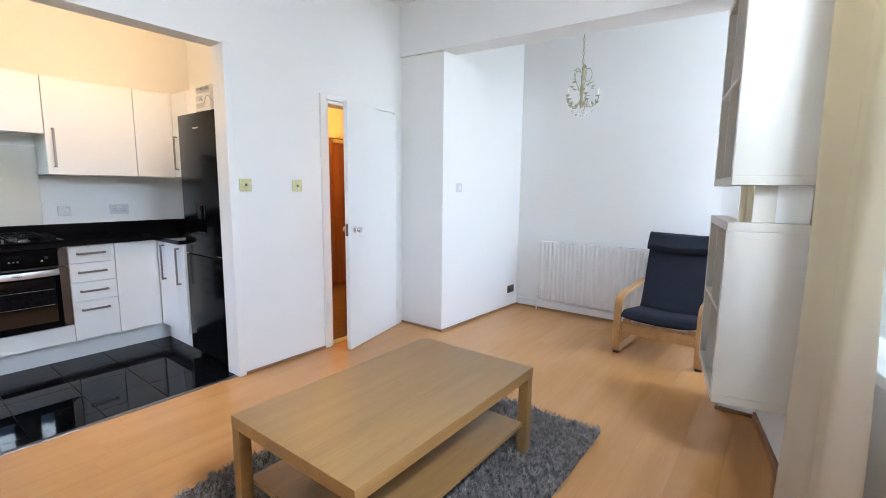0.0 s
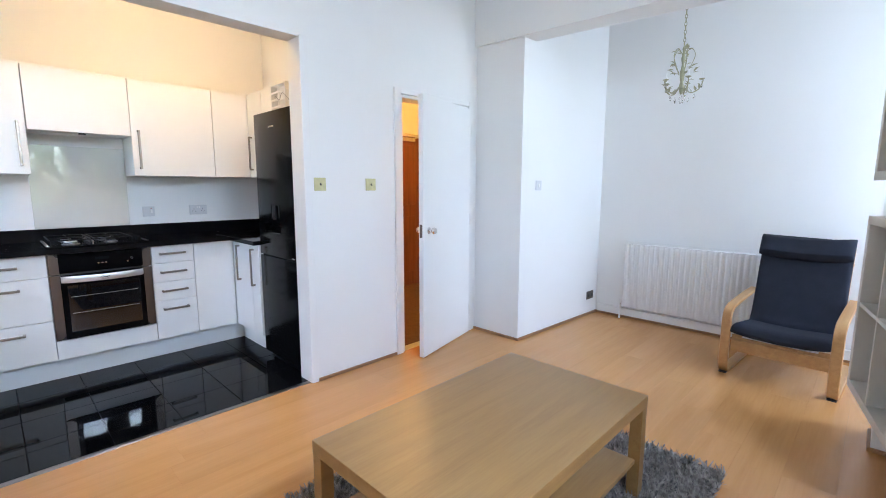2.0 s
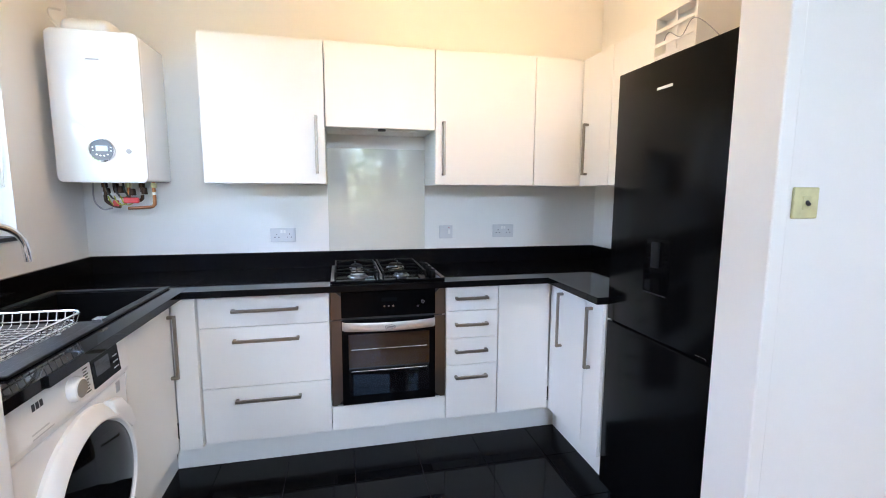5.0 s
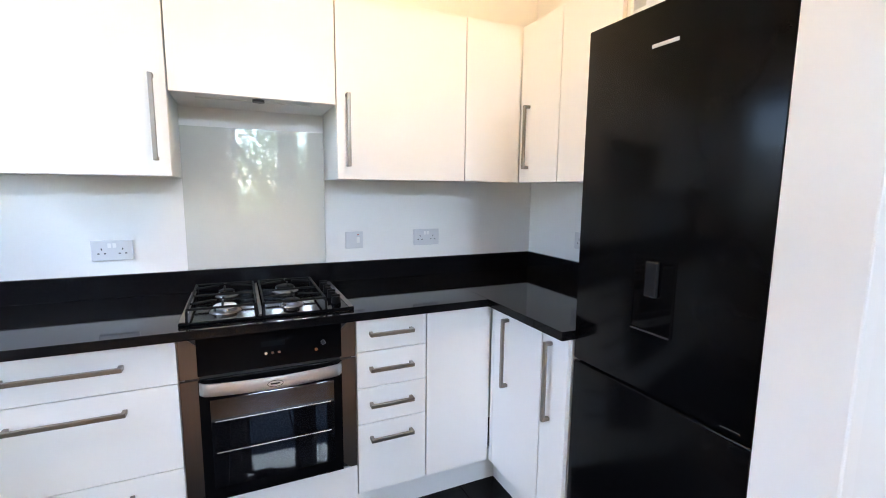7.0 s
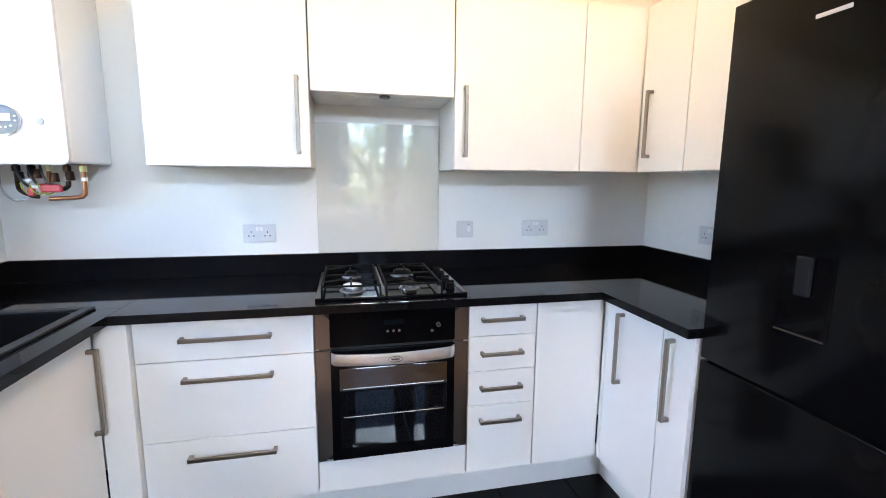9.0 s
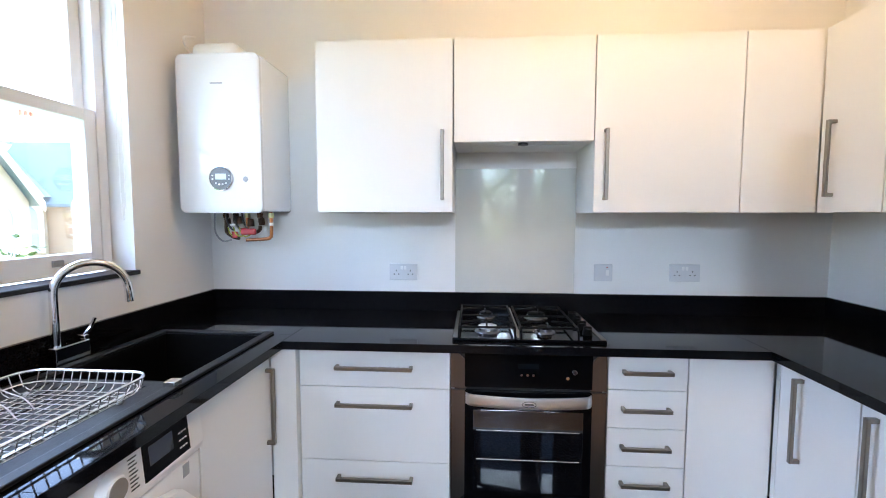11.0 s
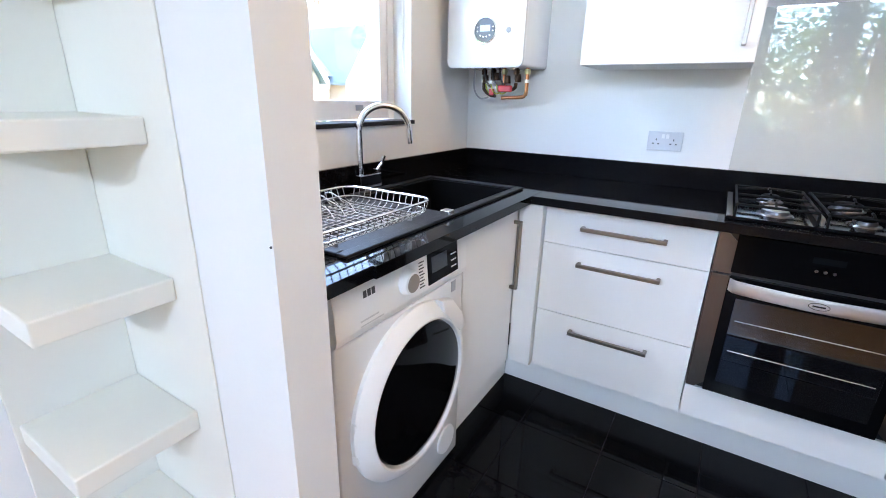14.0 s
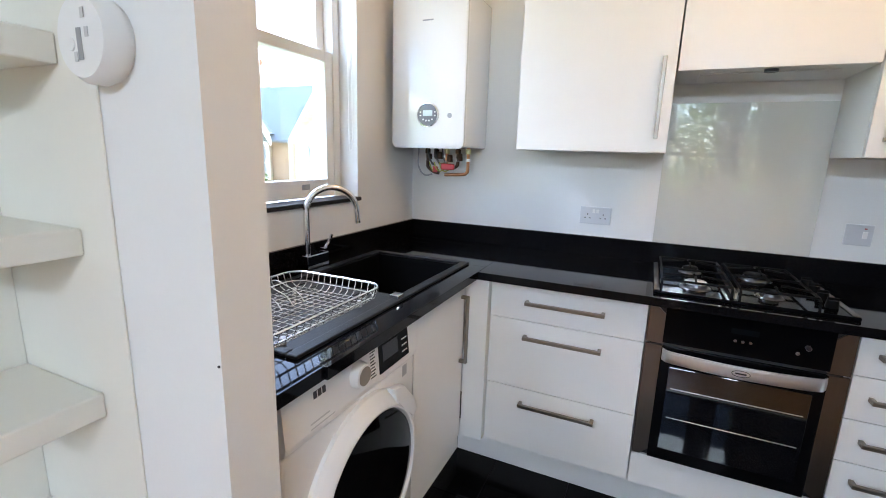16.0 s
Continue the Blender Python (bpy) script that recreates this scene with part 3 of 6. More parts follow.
unit("base_cabinet", "slim white gloss cabinet beside the black fridge freezer", "ny", -3.988, -3.846, -YK, -1.742, BZ0, BZ1, [("door", -3.988, -3.846, BZ0, BZ1, -3.935, 0.704, 0.298, True)], 0, G)
unit("sink_cabinet", "white gloss cabinet under the black sink", "py", -4.318, -3.866, YW, -0.16, BZ0, BZ1, [("door", -4.318, -3.866, BZ0, BZ1, -4.282, 0.673, 0.298, True)], 0, G, 0.70)
# corner post between the two runs
t = thing("corner_filler", "white filler post in the kitchen corner", "filler panel", (-4.335, -0.11, 0.0))
part("post", box(-4.37, -4.322, -0.158, -0.058, 0.155, BZ1, 0.002), CARCASS, t)
t = thing("corner_filler", "white filler post beside the fridge-side units", "filler panel", (-4.337, 1.75, 0.0))
part("post", box(-4.349, -4.327, 1.7425, 1.765, 0.155, BZ1, 0.001), GLOSSWHITE, t)
# oven housing rail
t = thing("oven_cabinet", "white gloss oven housing with a plain lower panel", "cabinet", (-4.6, 0.84, 0), G)
part("panel", box(XF - 0.018, XF, 0.546, 1.136, BZ0, 0.285, 0.0012), GLOSSWHITE, t)
part("side", box(XK, XF - 0.03, 0.545, 0.556, BZ0, BZ1), CARCASS, t)
part("side", box(XK, XF - 0.03, 1.126, 1.137, BZ0, BZ1), CARCASS, t)
# plinths
for nm, bx in (("plinth", (-4.448, -4.43, -0.21, 1.83)), ("plinth", (-4.43, -3.85, 1.82, 1.838)), ("plinth", (-4.43, -3.87, -0.228, -0.21))):
    t = thing(nm, "white plinth board under the kitchen units" if bx[2] < 1.5 else "white plinth board beside the fridge", "plinth", ((bx[0] + bx[1]) / 2, (bx[2] + bx[3]) / 2, 0))
    part("board", box(*bx, 0.0, 0.15, 0.0015), CARCASS, t)

# wall units
UF, UZ0, UZ1 = -4.605, 1.42, 2.155
G = "kitchen wall units"
unit("wall_cabinet", "white gloss wall cabinet beside the boiler", "px", -0.06, 0.538, XK, UF, UZ0, UZ1, [("door", -0.06, 0.538, UZ0, UZ1, 0.494, 1.623, 0.297, True)], UZ0, G)
t = unit("hood_cabinet", "short white gloss cabinet hiding the cooker hood", "px", 0.541, 1.131, XK, UF, 1.72, UZ1, [("door", 0.541, 1.131, 1.72, UZ1, 0, 0, 0, False)], 1.72, G)
part("hood_intake", box(-4.85, -4.68, 0.62, 1.05, 1.715, 1.722, 0.003), CARCASS, t, "pale filter under the hood")
part("hood_lamp", spin([(0.022, 1.71), (0.022, 1.7195)], (-4.64, 0.84, 0), "z", 20), DARKPLASTIC, t, "dark round hood lamp")
unit("wall_cabinet", "white gloss wall cabinet above the sockets", "px", 1.133, 1.727, XK, UF, UZ0, UZ1, [("door", 1.133, 1.727, UZ0, UZ1, 1.178, 1.621, 0.295, True)], UZ0, G)
unit("corner_wall_cabinet", "white gloss corner wall cabinet with a plain panel", "px", 1.729, 2.028, XK, UF, UZ0, UZ1, [("door", 1.729, 2.028, UZ0, UZ1, 0, 0, 0, False)], UZ0, G)
unit("wall_cabinet", "white gloss wall cabinet on the fridge side", "ny", -4.603, -4.31, -YK, -2.03, UZ0, UZ1, [("door", -4.603, -4.31, UZ0, UZ1, -4.530, 1.632, 0.297, True)], UZ0, G)
unit("wall_cabinet", "white gloss wall cabinet next to the fridge top", "ny", -4.308, -3.98, -YK, -2.03, UZ0, UZ1, [("door", -4.308, -3.98, UZ0, UZ1, 0, 0, 0, False)], UZ0, G)

# worktop, with the sink cut out, and upstand
CT0, CT1 = 0.890, 0.922
t = thing("worktop", "polished black stone worktop running round three sides", "worktop", (-4.4, 0.8, CT0))
part("slab", box(XK, -4.31, -0.105, 1.70, CT0, CT1, 0.001), GRANITE, t)
part("slab", box(XK, -3.832, 1.7002, YK, CT0, CT1, 0.001), GRANITE, t)
for bx in ((-3.36, -3.219, YW, -0.1145), (-4.41, -3.3602, -0.195, -0.1055), (-4.41, -3.3602, YW, -0.655), (XK, -4.4102, YW, -0.1055)):
    part("slab", box(*bx, CT0, CT1, 0.0008), GRANITE, t)
for bx in ((XK, XK + 0.018, YW + 0.018, YK - 0.018), (XK, -3.219, YW, YW + 0.018), (XK, -3.84, YK - 0.018, YK)):
    part("upstand", box(*bx, CT1, 1.018, 0.002), GRANITE, t, "black stone upstand")

# splashback
t = thing("glass_splashback", "pale back-painted glass splashback behind the hob", "splashback", (XK + 0.004, 0.84, 1.018))
part("pane", box(XK + 0.001, XK + 0.007, 0.537, 1.132, 1.019, 1.64, 0.0008), SPLASH, t)

# ---- oven ----
t = thing("built_in_oven", "black glass and steel built-in electric oven under the hob", "oven", (-4.6, 0.84, 0.288))
part("cavity", box(-4.88, XF - 0.005, 0.56, 1.12, 0.29, 0.884), DARKPLASTIC, t)
part("control_panel", box(XF - 0.004, XF + 0.012, 0.60, 1.08, 0.752, 0.882, 0.002), OVENBLACK, t, "black glass control panel")


def strip(y_out, y_in, z0, z1, cut_top, cut_foot, deep):
    """A steel trim strip, one inner corner cut off at a slant."""
    pts = [(y_out, z0), (y_in + (y_out - y_in) * (0.55 if cut_foot else 0), z0), (y_in, z0 + cut_foot), (y_in, z1 - cut_top), (y_in + (y_out - y_in) * (0.55 if cut_top else 0), z1), (y_out, z1)]
    bm = bmesh.new()
    back = [bm.verts.new((XF - 0.004, y, z)) for y, z in pts]
    face = [bm.verts.new((XF + deep, y, z)) for y, z in pts]
    bm.faces.new(back)
    bm.faces.new(face)
    for k in range(len(pts)):
        bm.faces.new((back[k], back[(k + 1) % len(pts)], face[(k + 1) % len(pts)], face[k]))
    bmesh.ops.triangulate(bm, faces=[f for f in bm.faces if len(f.verts) > 4])
    return bm


for yo, yi in ((0.546, 0.604), (1.134, 1.076)):
    part("side_strip", strip(yo, yi, 0.745, 0.882, 0.03, 0.0, 0.006), DARKSTEEL, t, "brushed steel strip with a cut corner")
    part("side_strip", strip(yo, yi, 0.292, 0.738, 0.0, 0.03, 0.008), DARKSTEEL, t, "brushed steel strip with a cut corner")
d = part("oven_door", box(XF - 0.004, XF + 0.014, 0.60, 1.08, 0.292, 0.738, 0.003), OVENBLACK, t, "black glass oven door")
part("window", box(XF + 0.0145, XF + 0.0165, 0.632, 1.048, 0.34, 0.665, 0.0008), BLACKGLASS, d)
bow = [(XF + 0.018, 0.603, 0.712), (XF + 0.040, 0.64, 0.710), (XF + 0.050, 0.84, 0.706), (XF + 0.040, 1.04, 0.710), (XF + 0.018, 1.077, 0.712)]
one = bmesh.new()
rows = []
for p in smooth_path(bow, 6):
    x, y, z = p
    rows.append([one.verts.new(v) for v in ((x - 0.010, y, z - 0.020), (x, y, z - 0.022), (x + 0.004, y, z), (x, y, z + 0.022), (x - 0.010, y, z + 0.020))])
for a, b in zip(rows, rows[1:]):
    for k in range(5):
        one.faces.new((a[k], a[(k + 1) % 5], b[(k + 1) % 5], b[k]))
one.faces.new(rows[0])
one.faces.new(rows[-1])
hd = part("door_handle", one, surf("satin_steel", (0.74, 0.73, 0.73), 0.33, 1.0, var=0.05, bscale=300, stretch=(1, 0.05, 1)), d, "broad curved satin steel handle", True)
part("badge", tube([(XF + 0.0550, 0.84 + 0.026 * math.cos(2 * math.pi * k / 28), 0.706 + 0.011 * math.sin(2 * math.pi * k / 28)) for k in range(28)], 0.0011, 5, box(XF + 0.0535, XF + 0.0555, 0.824, 0.856, 0.7035, 0.7085, 0.0005), True), DARKPLASTIC, d, "small engraved oval badge")
for z in (0.585, 0.47):
    part("rack_line", cyl((XF + 0.0175, 0.645, z), (XF + 0.0175, 1.035, z), 0.0016, seg=8), STEEL, d, "thin steel oven rack")
for i in range(3):
    part("button", spin([(0.006, 0), (0.005, 0.006)], (XF + 0.012, 0.815 + i * 0.022, 0.805), "x", 14), CHROME, t, "small chrome button")
for dy in (0.985, 1.012):
    part("dial", spin([(0.008, 0), (0.008, 0.012), (0.006, 0.016)], (XF + 0.012, dy, 0.800 + (0.02 if dy > 1 else 0)), "x", 20), CHROME if dy < 1 else DARKPLASTIC, t, "small control dial", True)
part("clock", box(XF + 0.0122, XF + 0.0132, 0.80, 0.88, 0.828, 0.848), surf("clock_glass", (0.006, 0.008, 0.01), 0.1, spec=0.12), t, "dark clock display")

# ---- hob ----
ALLOY = surf("burner_alloy", (0.16, 0.16, 0.17), 0.3, 0.9, var=0.15, scale=30)
t = thing("gas_hob", "black four-burner gas hob with iron pan supports", "hob", (-4.62, 0.843, CT1))
part("plate", box(-4.862, -4.362, 0.55, 1.137, CT1, CT1 + 0.012, 0.004), OVENBLACK, t, "black hob plate")
for y in (0.552, 1.117):
    part("end_trim", box(-4.856, -4.368, y, y + 0.018, CT1 + 0.0122, CT1 + 0.0150, 0.001), DARKSTEEL, t, "slim steel end trim")
part("centre_bar", box(-4.845, -4.385, 0.8005, 0.8095, CT1 + 0.012, CT1 + 0.036, 0.002), STEEL, t, "bright steel bar between the pan supports")
for bx, by, r in ((-4.48, 0.69, 0.045), (-4.74, 0.69, 0.036), (-4.48, 0.92, 0.036), (-4.74, 0.92, 0.046)):
    b = part("burner", spin([(r + 0.008, CT1 + 0.012), (r + 0.006, CT1 + 0.016), (r - 0.004, CT1 + 0.018), (r - 0.006, CT1 + 0.028)], (bx, by, 0), "z", 24), ALLOY, t, "grey alloy burner ring", True)
    part("burner_cap", spin([(r - 0.008, CT1 + 0.028), (r - 0.006, CT1 + 0.034), (r - 0.012, CT1 + 0.038)], (bx, by, 0), "z", 24), WHITEENAMEL if (bx, by) == (-4.48, 0.69) else IRON, b, "burner cap", True)
for y0, y1 in ((0.575, 0.793), (0.817, 1.035)):
    zt = CT1 + 0.052
    bm = bmesh.new()
    for y in (y0, y1):
        tube([(-4.84, y, CT1 + 0.012), (-4.835, y, zt - 0.01), (-4.82, y, zt - 0.004), (-4.40, y, zt - 0.004), (-4.385, y, zt - 0.01), (-4.38, y, CT1 + 0.012)], 0.0045, 6, bm)
    for x in (-4.82, -4.61, -4.40):
        tube([(x, y0, zt - 0.004), (x, y1, zt - 0.004)], 0.0045, 6, bm)
    ym = (y0 + y1) / 2
    for x in (-4.48, -4.74):
        for dx, dy in ((1, 0), (-1, 0), (0, 1), (0, -1)):
            far = Vector((0.07 if dx else 0, 0, 0)) * dx + Vector((0, (y1 - y0) / 2, 0)) * dy
            near = Vector((0.022 * dx, 0.022 * dy, 0))
            tube([Vector((x, ym, zt - 0.004)) + far, Vector((x, ym, zt + 0.004)) + near * 1.6, Vector((x, ym, zt + 0.004)) + near], 0.004, 6, bm)
    part("pan_support", bm, IRON, t, "black iron pan support")
for i in range(4):
    x = -4.45 - i * 0.095
    k = part("knob", spin([(0.019, CT1 + 0.012), (0.019, CT1 + 0.02), (0.016, CT1 + 0.038)], (x, 1.085, 0), "z", 20), IRON, t, "black hob knob", True)
    part("grip", box(x - 0.004, x + 0.004, 1.069, 1.101, CT1 + 0.036, CT1 + 0.046, 0.0015), IRON, k)

# ---- fridge freezer ----
t = thing("fridge_freezer", "tall black fridge freezer with a water dispenser", "fridge", (-3.545, 2.05, 0))
FX0, FX1, FY = -3.838, -3.256, 1.757
part("body", box(FX0 + 0.004, FX1 - 0.004, FY + 0.062, 2.325, 0.03, 1.862, 0.004), FRIDGEBLACK, t)
d1 = part("fridge_door", box(FX0, FX1, FY, FY + 0.058, 0.8275, 1.865, 0.005, seg=3), FRIDGEBLACK, t, "black upper door", True)
d2 = part("freezer_door", box(FX0, FX1, FY, FY + 0.058, 0.05, 0.8205, 0.005, seg=3), FRIDGEBLACK, t, "black lower door", True)
part("grip", box(FX0 + 0.02, FX1 - 0.02, FY + 0.012, FY + 0.05, 0.8205, 0.8275), FRIDGEBLACK, t, "recessed grip between the doors")
part("kick_plate", box(FX0 + 0.02, FX1 - 0.02, FY + 0.07, FY + 0.09, 0.0, 0.05), DARKPLASTIC, t)
# thin chrome sliver laid on as the glint by the grip
part("grip_light", box(-3.33, -3.285, FY - 0.0008, FY + 0.004, 0.836, 0.842, 0.0005), CHROME, d1, "chrome sliver for the glint at the grip")
bm = box(-3.612, -3.606, FY - 0.003, FY + 0.004, 1.0, 1.21, 0.001)
box(-3.482, -3.476, FY - 0.003, FY + 0.004, 1.0, 1.21, 0.001, bm)
box(-3.606, -3.482, FY - 0.003, FY + 0.004, 1.0, 1.006, 0.001, bm)
box(-3.606, -3.482, FY - 0.003, FY + 0.004, 1.204, 1.21, 0.001, bm)
dsp = part("dispenser", bm, FRIDGEBLACK, d1, "black water dispenser surround")
part("dispenser_recess", box(-3.605, -3.483, FY - 0.001, FY + 0.002, 1.007, 1.203), PORTHOLE, d1, "glossy dispenser recess")
part("lever", box(-3.565, -3.523, FY - 0.014, FY - 0.001, 1.10, 1.20, 0.006), surf("lever_grey", (0.012, 0.012, 0.014), 0.25, spec=0.2), d1, "dark grey dispenser lever")
part("drip_edge", box(-3.606, -3.482, FY - 0.006, FY - 0.003, 1.0, 1.004, 0.0005), DARKPLASTIC, d1, "thin grey drip edge")
part("badge", box(-3.60, -3.52, FY - 0.0015, FY + 0.002, 1.754, 1.764, 0.001), PALEINK, d1, "small pale name badge")
# wire box on top of the fridge
t = thing("shelf_box", "small white open box with loose wire on the fridge", "box", (-3.62, 1.98, 1.865))
bm = box(-3.80, -3.79, 1.88, 2.13, 1.866, 2.09, 0.001)
box(-3.58, -3.57, 1.88, 2.13, 1.866, 2.09, 0.001, bm)
box(-3.79, -3.58, 1.88, 2.13, 1.866, 1.876, 0.001, bm)
box(-3.79, -3.58, 1.88, 2.13, 2.08, 2.09, 0.001, bm)
box(-3.79, -3.58, 2.12, 2.13, 1.876, 2.08, 0.001, bm)
part("case", bm, CARCASS, t)
for z in (1.925, 1.975, 2.028):
    part("cross_bar", box(-3.789, -3.581, 1.881, 1.887, z - 0.007, z + 0.007, 0.001), WHITEPLASTIC, t)
part("upright_bar", box(-3.692, -3.678, 1.8875, 1.893, 1.877, 2.079, 0.001), WHITEPLASTIC, t)
part("back_panel", box(-3.789, -3.581, 1.93, 1.936, 1.877, 2.079, 0.001), WHITEPLASTIC, t)
part("wire", tube(smooth_path([(-3.77, 1.90, 1.98), (-3.70, 1.87, 2.0), (-3.62, 1.86, 1.96), (-3.55, 1.85, 2.0), (-3.48, 1.87, 1.94), (-3.44, 1.9, 1.87)]), 0.002, 6), GREYPLASTIC, t, "grey loose wire")

# ---- washing machine ----
WX0, WX1, WY = -3.858, -3.264, -0.155
t = thing("washing_machine", "white front-loading washing machine under the worktop", "washing machine", (-3.56, -0.45, 0))
part("body", box(WX0, WX1, -0.70, WY - 0.02, 0.02, 0.886, 0.006), WHITEENAMEL, t)
part("front_panel", box(WX0, WX1, WY - 0.02, WY, 0.02, 0.735, 0.008, seg=3), WHITEENAMEL, t, smooth=True)
bm = bmesh.new()
prof = [(WY - 0.02, 0.886), (WY - 0.008, 0.886), (WY + 0.003, 0.868), (WY + 0.012, 0.76), (WY + 0.006, 0.742), (WY - 0.02, 0.738)]
L, R = [bm.verts.new((WX0, a, b)) for a, b in prof], [bm.verts.new((WX1, a, b)) for a, b in prof]
for i in range(len(prof)):
    j = (i + 1) % len(prof)
    bm.faces.new((L[i], L[j], R[j], R[i]))
bm.faces.new(L)
bm.faces.new(R)
ctrl = part("control_panel", bm, WHITEPLASTIC, t, "white sloping control panel")
for x in (WX0 + 0.05, WX1 - 0.05):
    part("foot", cyl((x, WY - 0.06, 0), (x, WY - 0.06, 0.022), 0.02), DARKPLASTIC, t, "black foot")
cx, cz = -3.572, 0.455
part("door_ring", spin([(0.270, WY - 0.002), (0.270, WY + 0.012), (0.256, WY + 0.028), (0.228, WY + 0.042), (0.222, WY + 0.040), (0.217, WY + 0.02)], (cx, 0, cz), "y", 64), WHITEPLASTIC, t, "white porthole door ring", True)
part("door_glass", spin([(0.219, WY + 0.022), (0.214, WY + 0.034), (0.17, WY + 0.046), (0.09, WY + 0.054), (0.002, WY + 0.057)], (cx, 0, cz), "y", 64), PORTHOLE, t, "dark domed door glass", True)
bm = bmesh.new()
lip = [(cx - 0.088, cz + 0.262), (cx - 0.150, cz + 0.246), (cx - 0.212, cz + 0.178), (cx - 0.238, cz + 0.118), (cx - 0.204, cz + 0.108), (cx - 0.160, cz + 0.165), (cx - 0.110, cz + 0.205)]
lo = [bm.verts.new((a, WY + 0.014, b)) for a, b in lip]
hi = [bm.verts.new((a, WY + 0.044, b)) for a, b in lip]
bm.faces.new(lo)
bm.faces.new(hi)
for k in range(len(lip)):
    bm.faces.new((lo[k], lo[(k + 1) % len(lip)], hi[(k + 1) % len(lip)], hi[k]))
bmesh.ops.bevel(bm, geom=list(bm.edges), offset=0.006, segments=2, affect="EDGES", profile=0.5)
part("door_grip", bm, WHITEPLASTIC, t, "raised white door grip", True)
for z in (cz - 0.06, cz + 0.04):
    part("hinge", box(cx + 0.255, cx + 0.268, WY, WY + 0.016, z - 0.014, z + 0.014, 0.003), WHITEPLASTIC, t)
part("filter_flap", spin([(0.055, WY), (0.052, WY + 0.006)], (WX0 + 0.085, 0, 0.115), "y", 32), WHITEPLASTIC, t, "round white filter flap", True)


def on_panel(x, s, lift=0.0):
    """A place on the sloping control panel; s: 0 at its foot, 1 at its top."""
    a, b = Vector((x, WY + 0.012, 0.76)), Vector((x, WY + 0.004, 0.85))
    n = Vector((0, 0.996, 0.088))
    return a.lerp(b, s) + n * lift


def panel_slab(x0, x1, s0, s1, lift, bm=None):
    one = bmesh.new() if bm is None else bm
    vs = [one.verts.new(on_panel(x, s, h)) for h in (-0.002, lift) for x, s in ((x0, s0), (x1, s0), (x1, s1), (x0, s1))]
    for f in ((0, 1, 2, 3), (4, 5, 6, 7), (0, 1, 5, 4), (1, 2, 6, 5), (2, 3, 7, 6), (3, 0, 4, 7)):
        one.faces.new([vs[i] for i in f])
    return one


part("display", panel_slab(-3.798, -3.632, 0.10, 1.24, 0.003), OVENBLACK, ctrl, "black touch display")
part("display_screen", panel_slab(-3.735, -3.65, 0.45, 0.98, 0.0036), surf("dim_screen", (0.018, 0.022, 0.035), 0.15), ctrl, "dim display window")
bm = bmesh.new()
for i in range(3):
    for k in range(3):
        panel_slab(-3.765 - 0.011 * k, -3.757 - 0.011 * k, 0.30 + 0.22 * i, 0.34 + 0.22 * i, 0.0038, bm)
part("display_marks", bm, PALEINK, ctrl, "pale touch marks")
c = on_panel(-3.532, 0.62)
part("dial", spin([(0.036, -0.002), (0.036, 0.006), (0.031, 0.022), (0.026, 0.024)], c, "y", 36), WHITEPLASTIC, ctrl, "white rimmed programme dial", True)
part("dial_face", spin([(0.026, 0.0238), (0.025, 0.0255)], c, "y", 30), surf("dial_grey", (0.27, 0.235, 0.20), 0.4), ctrl, "grey dial face", True)
bm = bmesh.new()
for i in range(9):
    panel_slab(-3.604 - (0.006 if i % 2 else 0.012), -3.590, 0.16 + 0.1 * i, 0.20 + 0.1 * i, 0.0006, bm)
part("programme_list", bm, INK, ctrl, "printed programme list")
part("energy_mark", box(-3.808, -3.782, WY - 0.001, WY + 0.0012, 0.690, 0.726), GREYPLASTIC, ctrl, "small grey printed mark")
bm = bmesh.new()
for i, w in enumerate((0.022, 0.016, 0.018)):
    panel_slab(-3.362 - i * 0.0155 - 0.0125, -3.362 - i * 0.0155, 0.78, 0.98, 0.0006, bm)
part("badge", bm, INK, ctrl, "dark name badge")
bm = bmesh.new()
panel_slab(-3.412, -3.345, 0.16, 0.205, 0.0006, bm)
panel_slab(-3.43, -3.345, 0.03, 0.065, 0.0006, bm)
part("printed_lines", bm, PALEINK, t, "faint printed lines")

# ---- sink ----
t = thing("kitchen_sink", "black composite sink with drainer let into the worktop", "sink", (-3.885, -0.425, CT1))
SX0, SX1, SY0, SY1, SZ = -4.42, -3.352, -0.665, -0.185, 0.932
bm = box(SX0, SX1, SY1 - 0.035, SY1, CT1, SZ, 0.004)
box(SX0, SX1, SY0, SY0 + 0.035, CT1, SZ, 0.004, bm)
box(SX0, SX0 + 0.035, SY0 + 0.035, SY1 - 0.035, CT1, SZ, 0.004, bm)
box(SX1 - 0.03, SX1, SY0 + 0.035, SY1 - 0.035, CT1, SZ, 0.004, bm)
part("rim", bm, SINKBLACK, t)
BX = -3.87
part("drainer", box(BX, SX1 - 0.03, SY0 + 0.035, SY1 - 0.035, CT1 - 0.03, CT1 + 0.003, 0.003), SINKBLACK, t, "flat black drainer")
for i in range(6):
    part("drainer_rib", box(BX + 0.04, SX1 - 0.06, SY0 + 0.08 + i * 0.058, SY0 + 0.088 + i * 0.058, CT1 + 0.003, CT1 + 0.006, 0.001), SINKBLACK, t)
bm = box(SX0 + 0.03, BX, SY0 + 0.03, SY1 - 0.03, CT1 - 0.20, CT1 - 0.19)
box(SX0 + 0.03, SX0 + 0.04, SY0 + 0.03, SY1 - 0.03, CT1 - 0.19, CT1, bm=bm)
box(BX - 0.01, BX, SY0 + 0.03, SY1 - 0.03, CT1 - 0.19, CT1, bm=bm)
box(SX0 + 0.04, BX - 0.01, SY0 + 0.03, SY0 + 0.04, CT1 - 0.19, CT1, bm=bm)
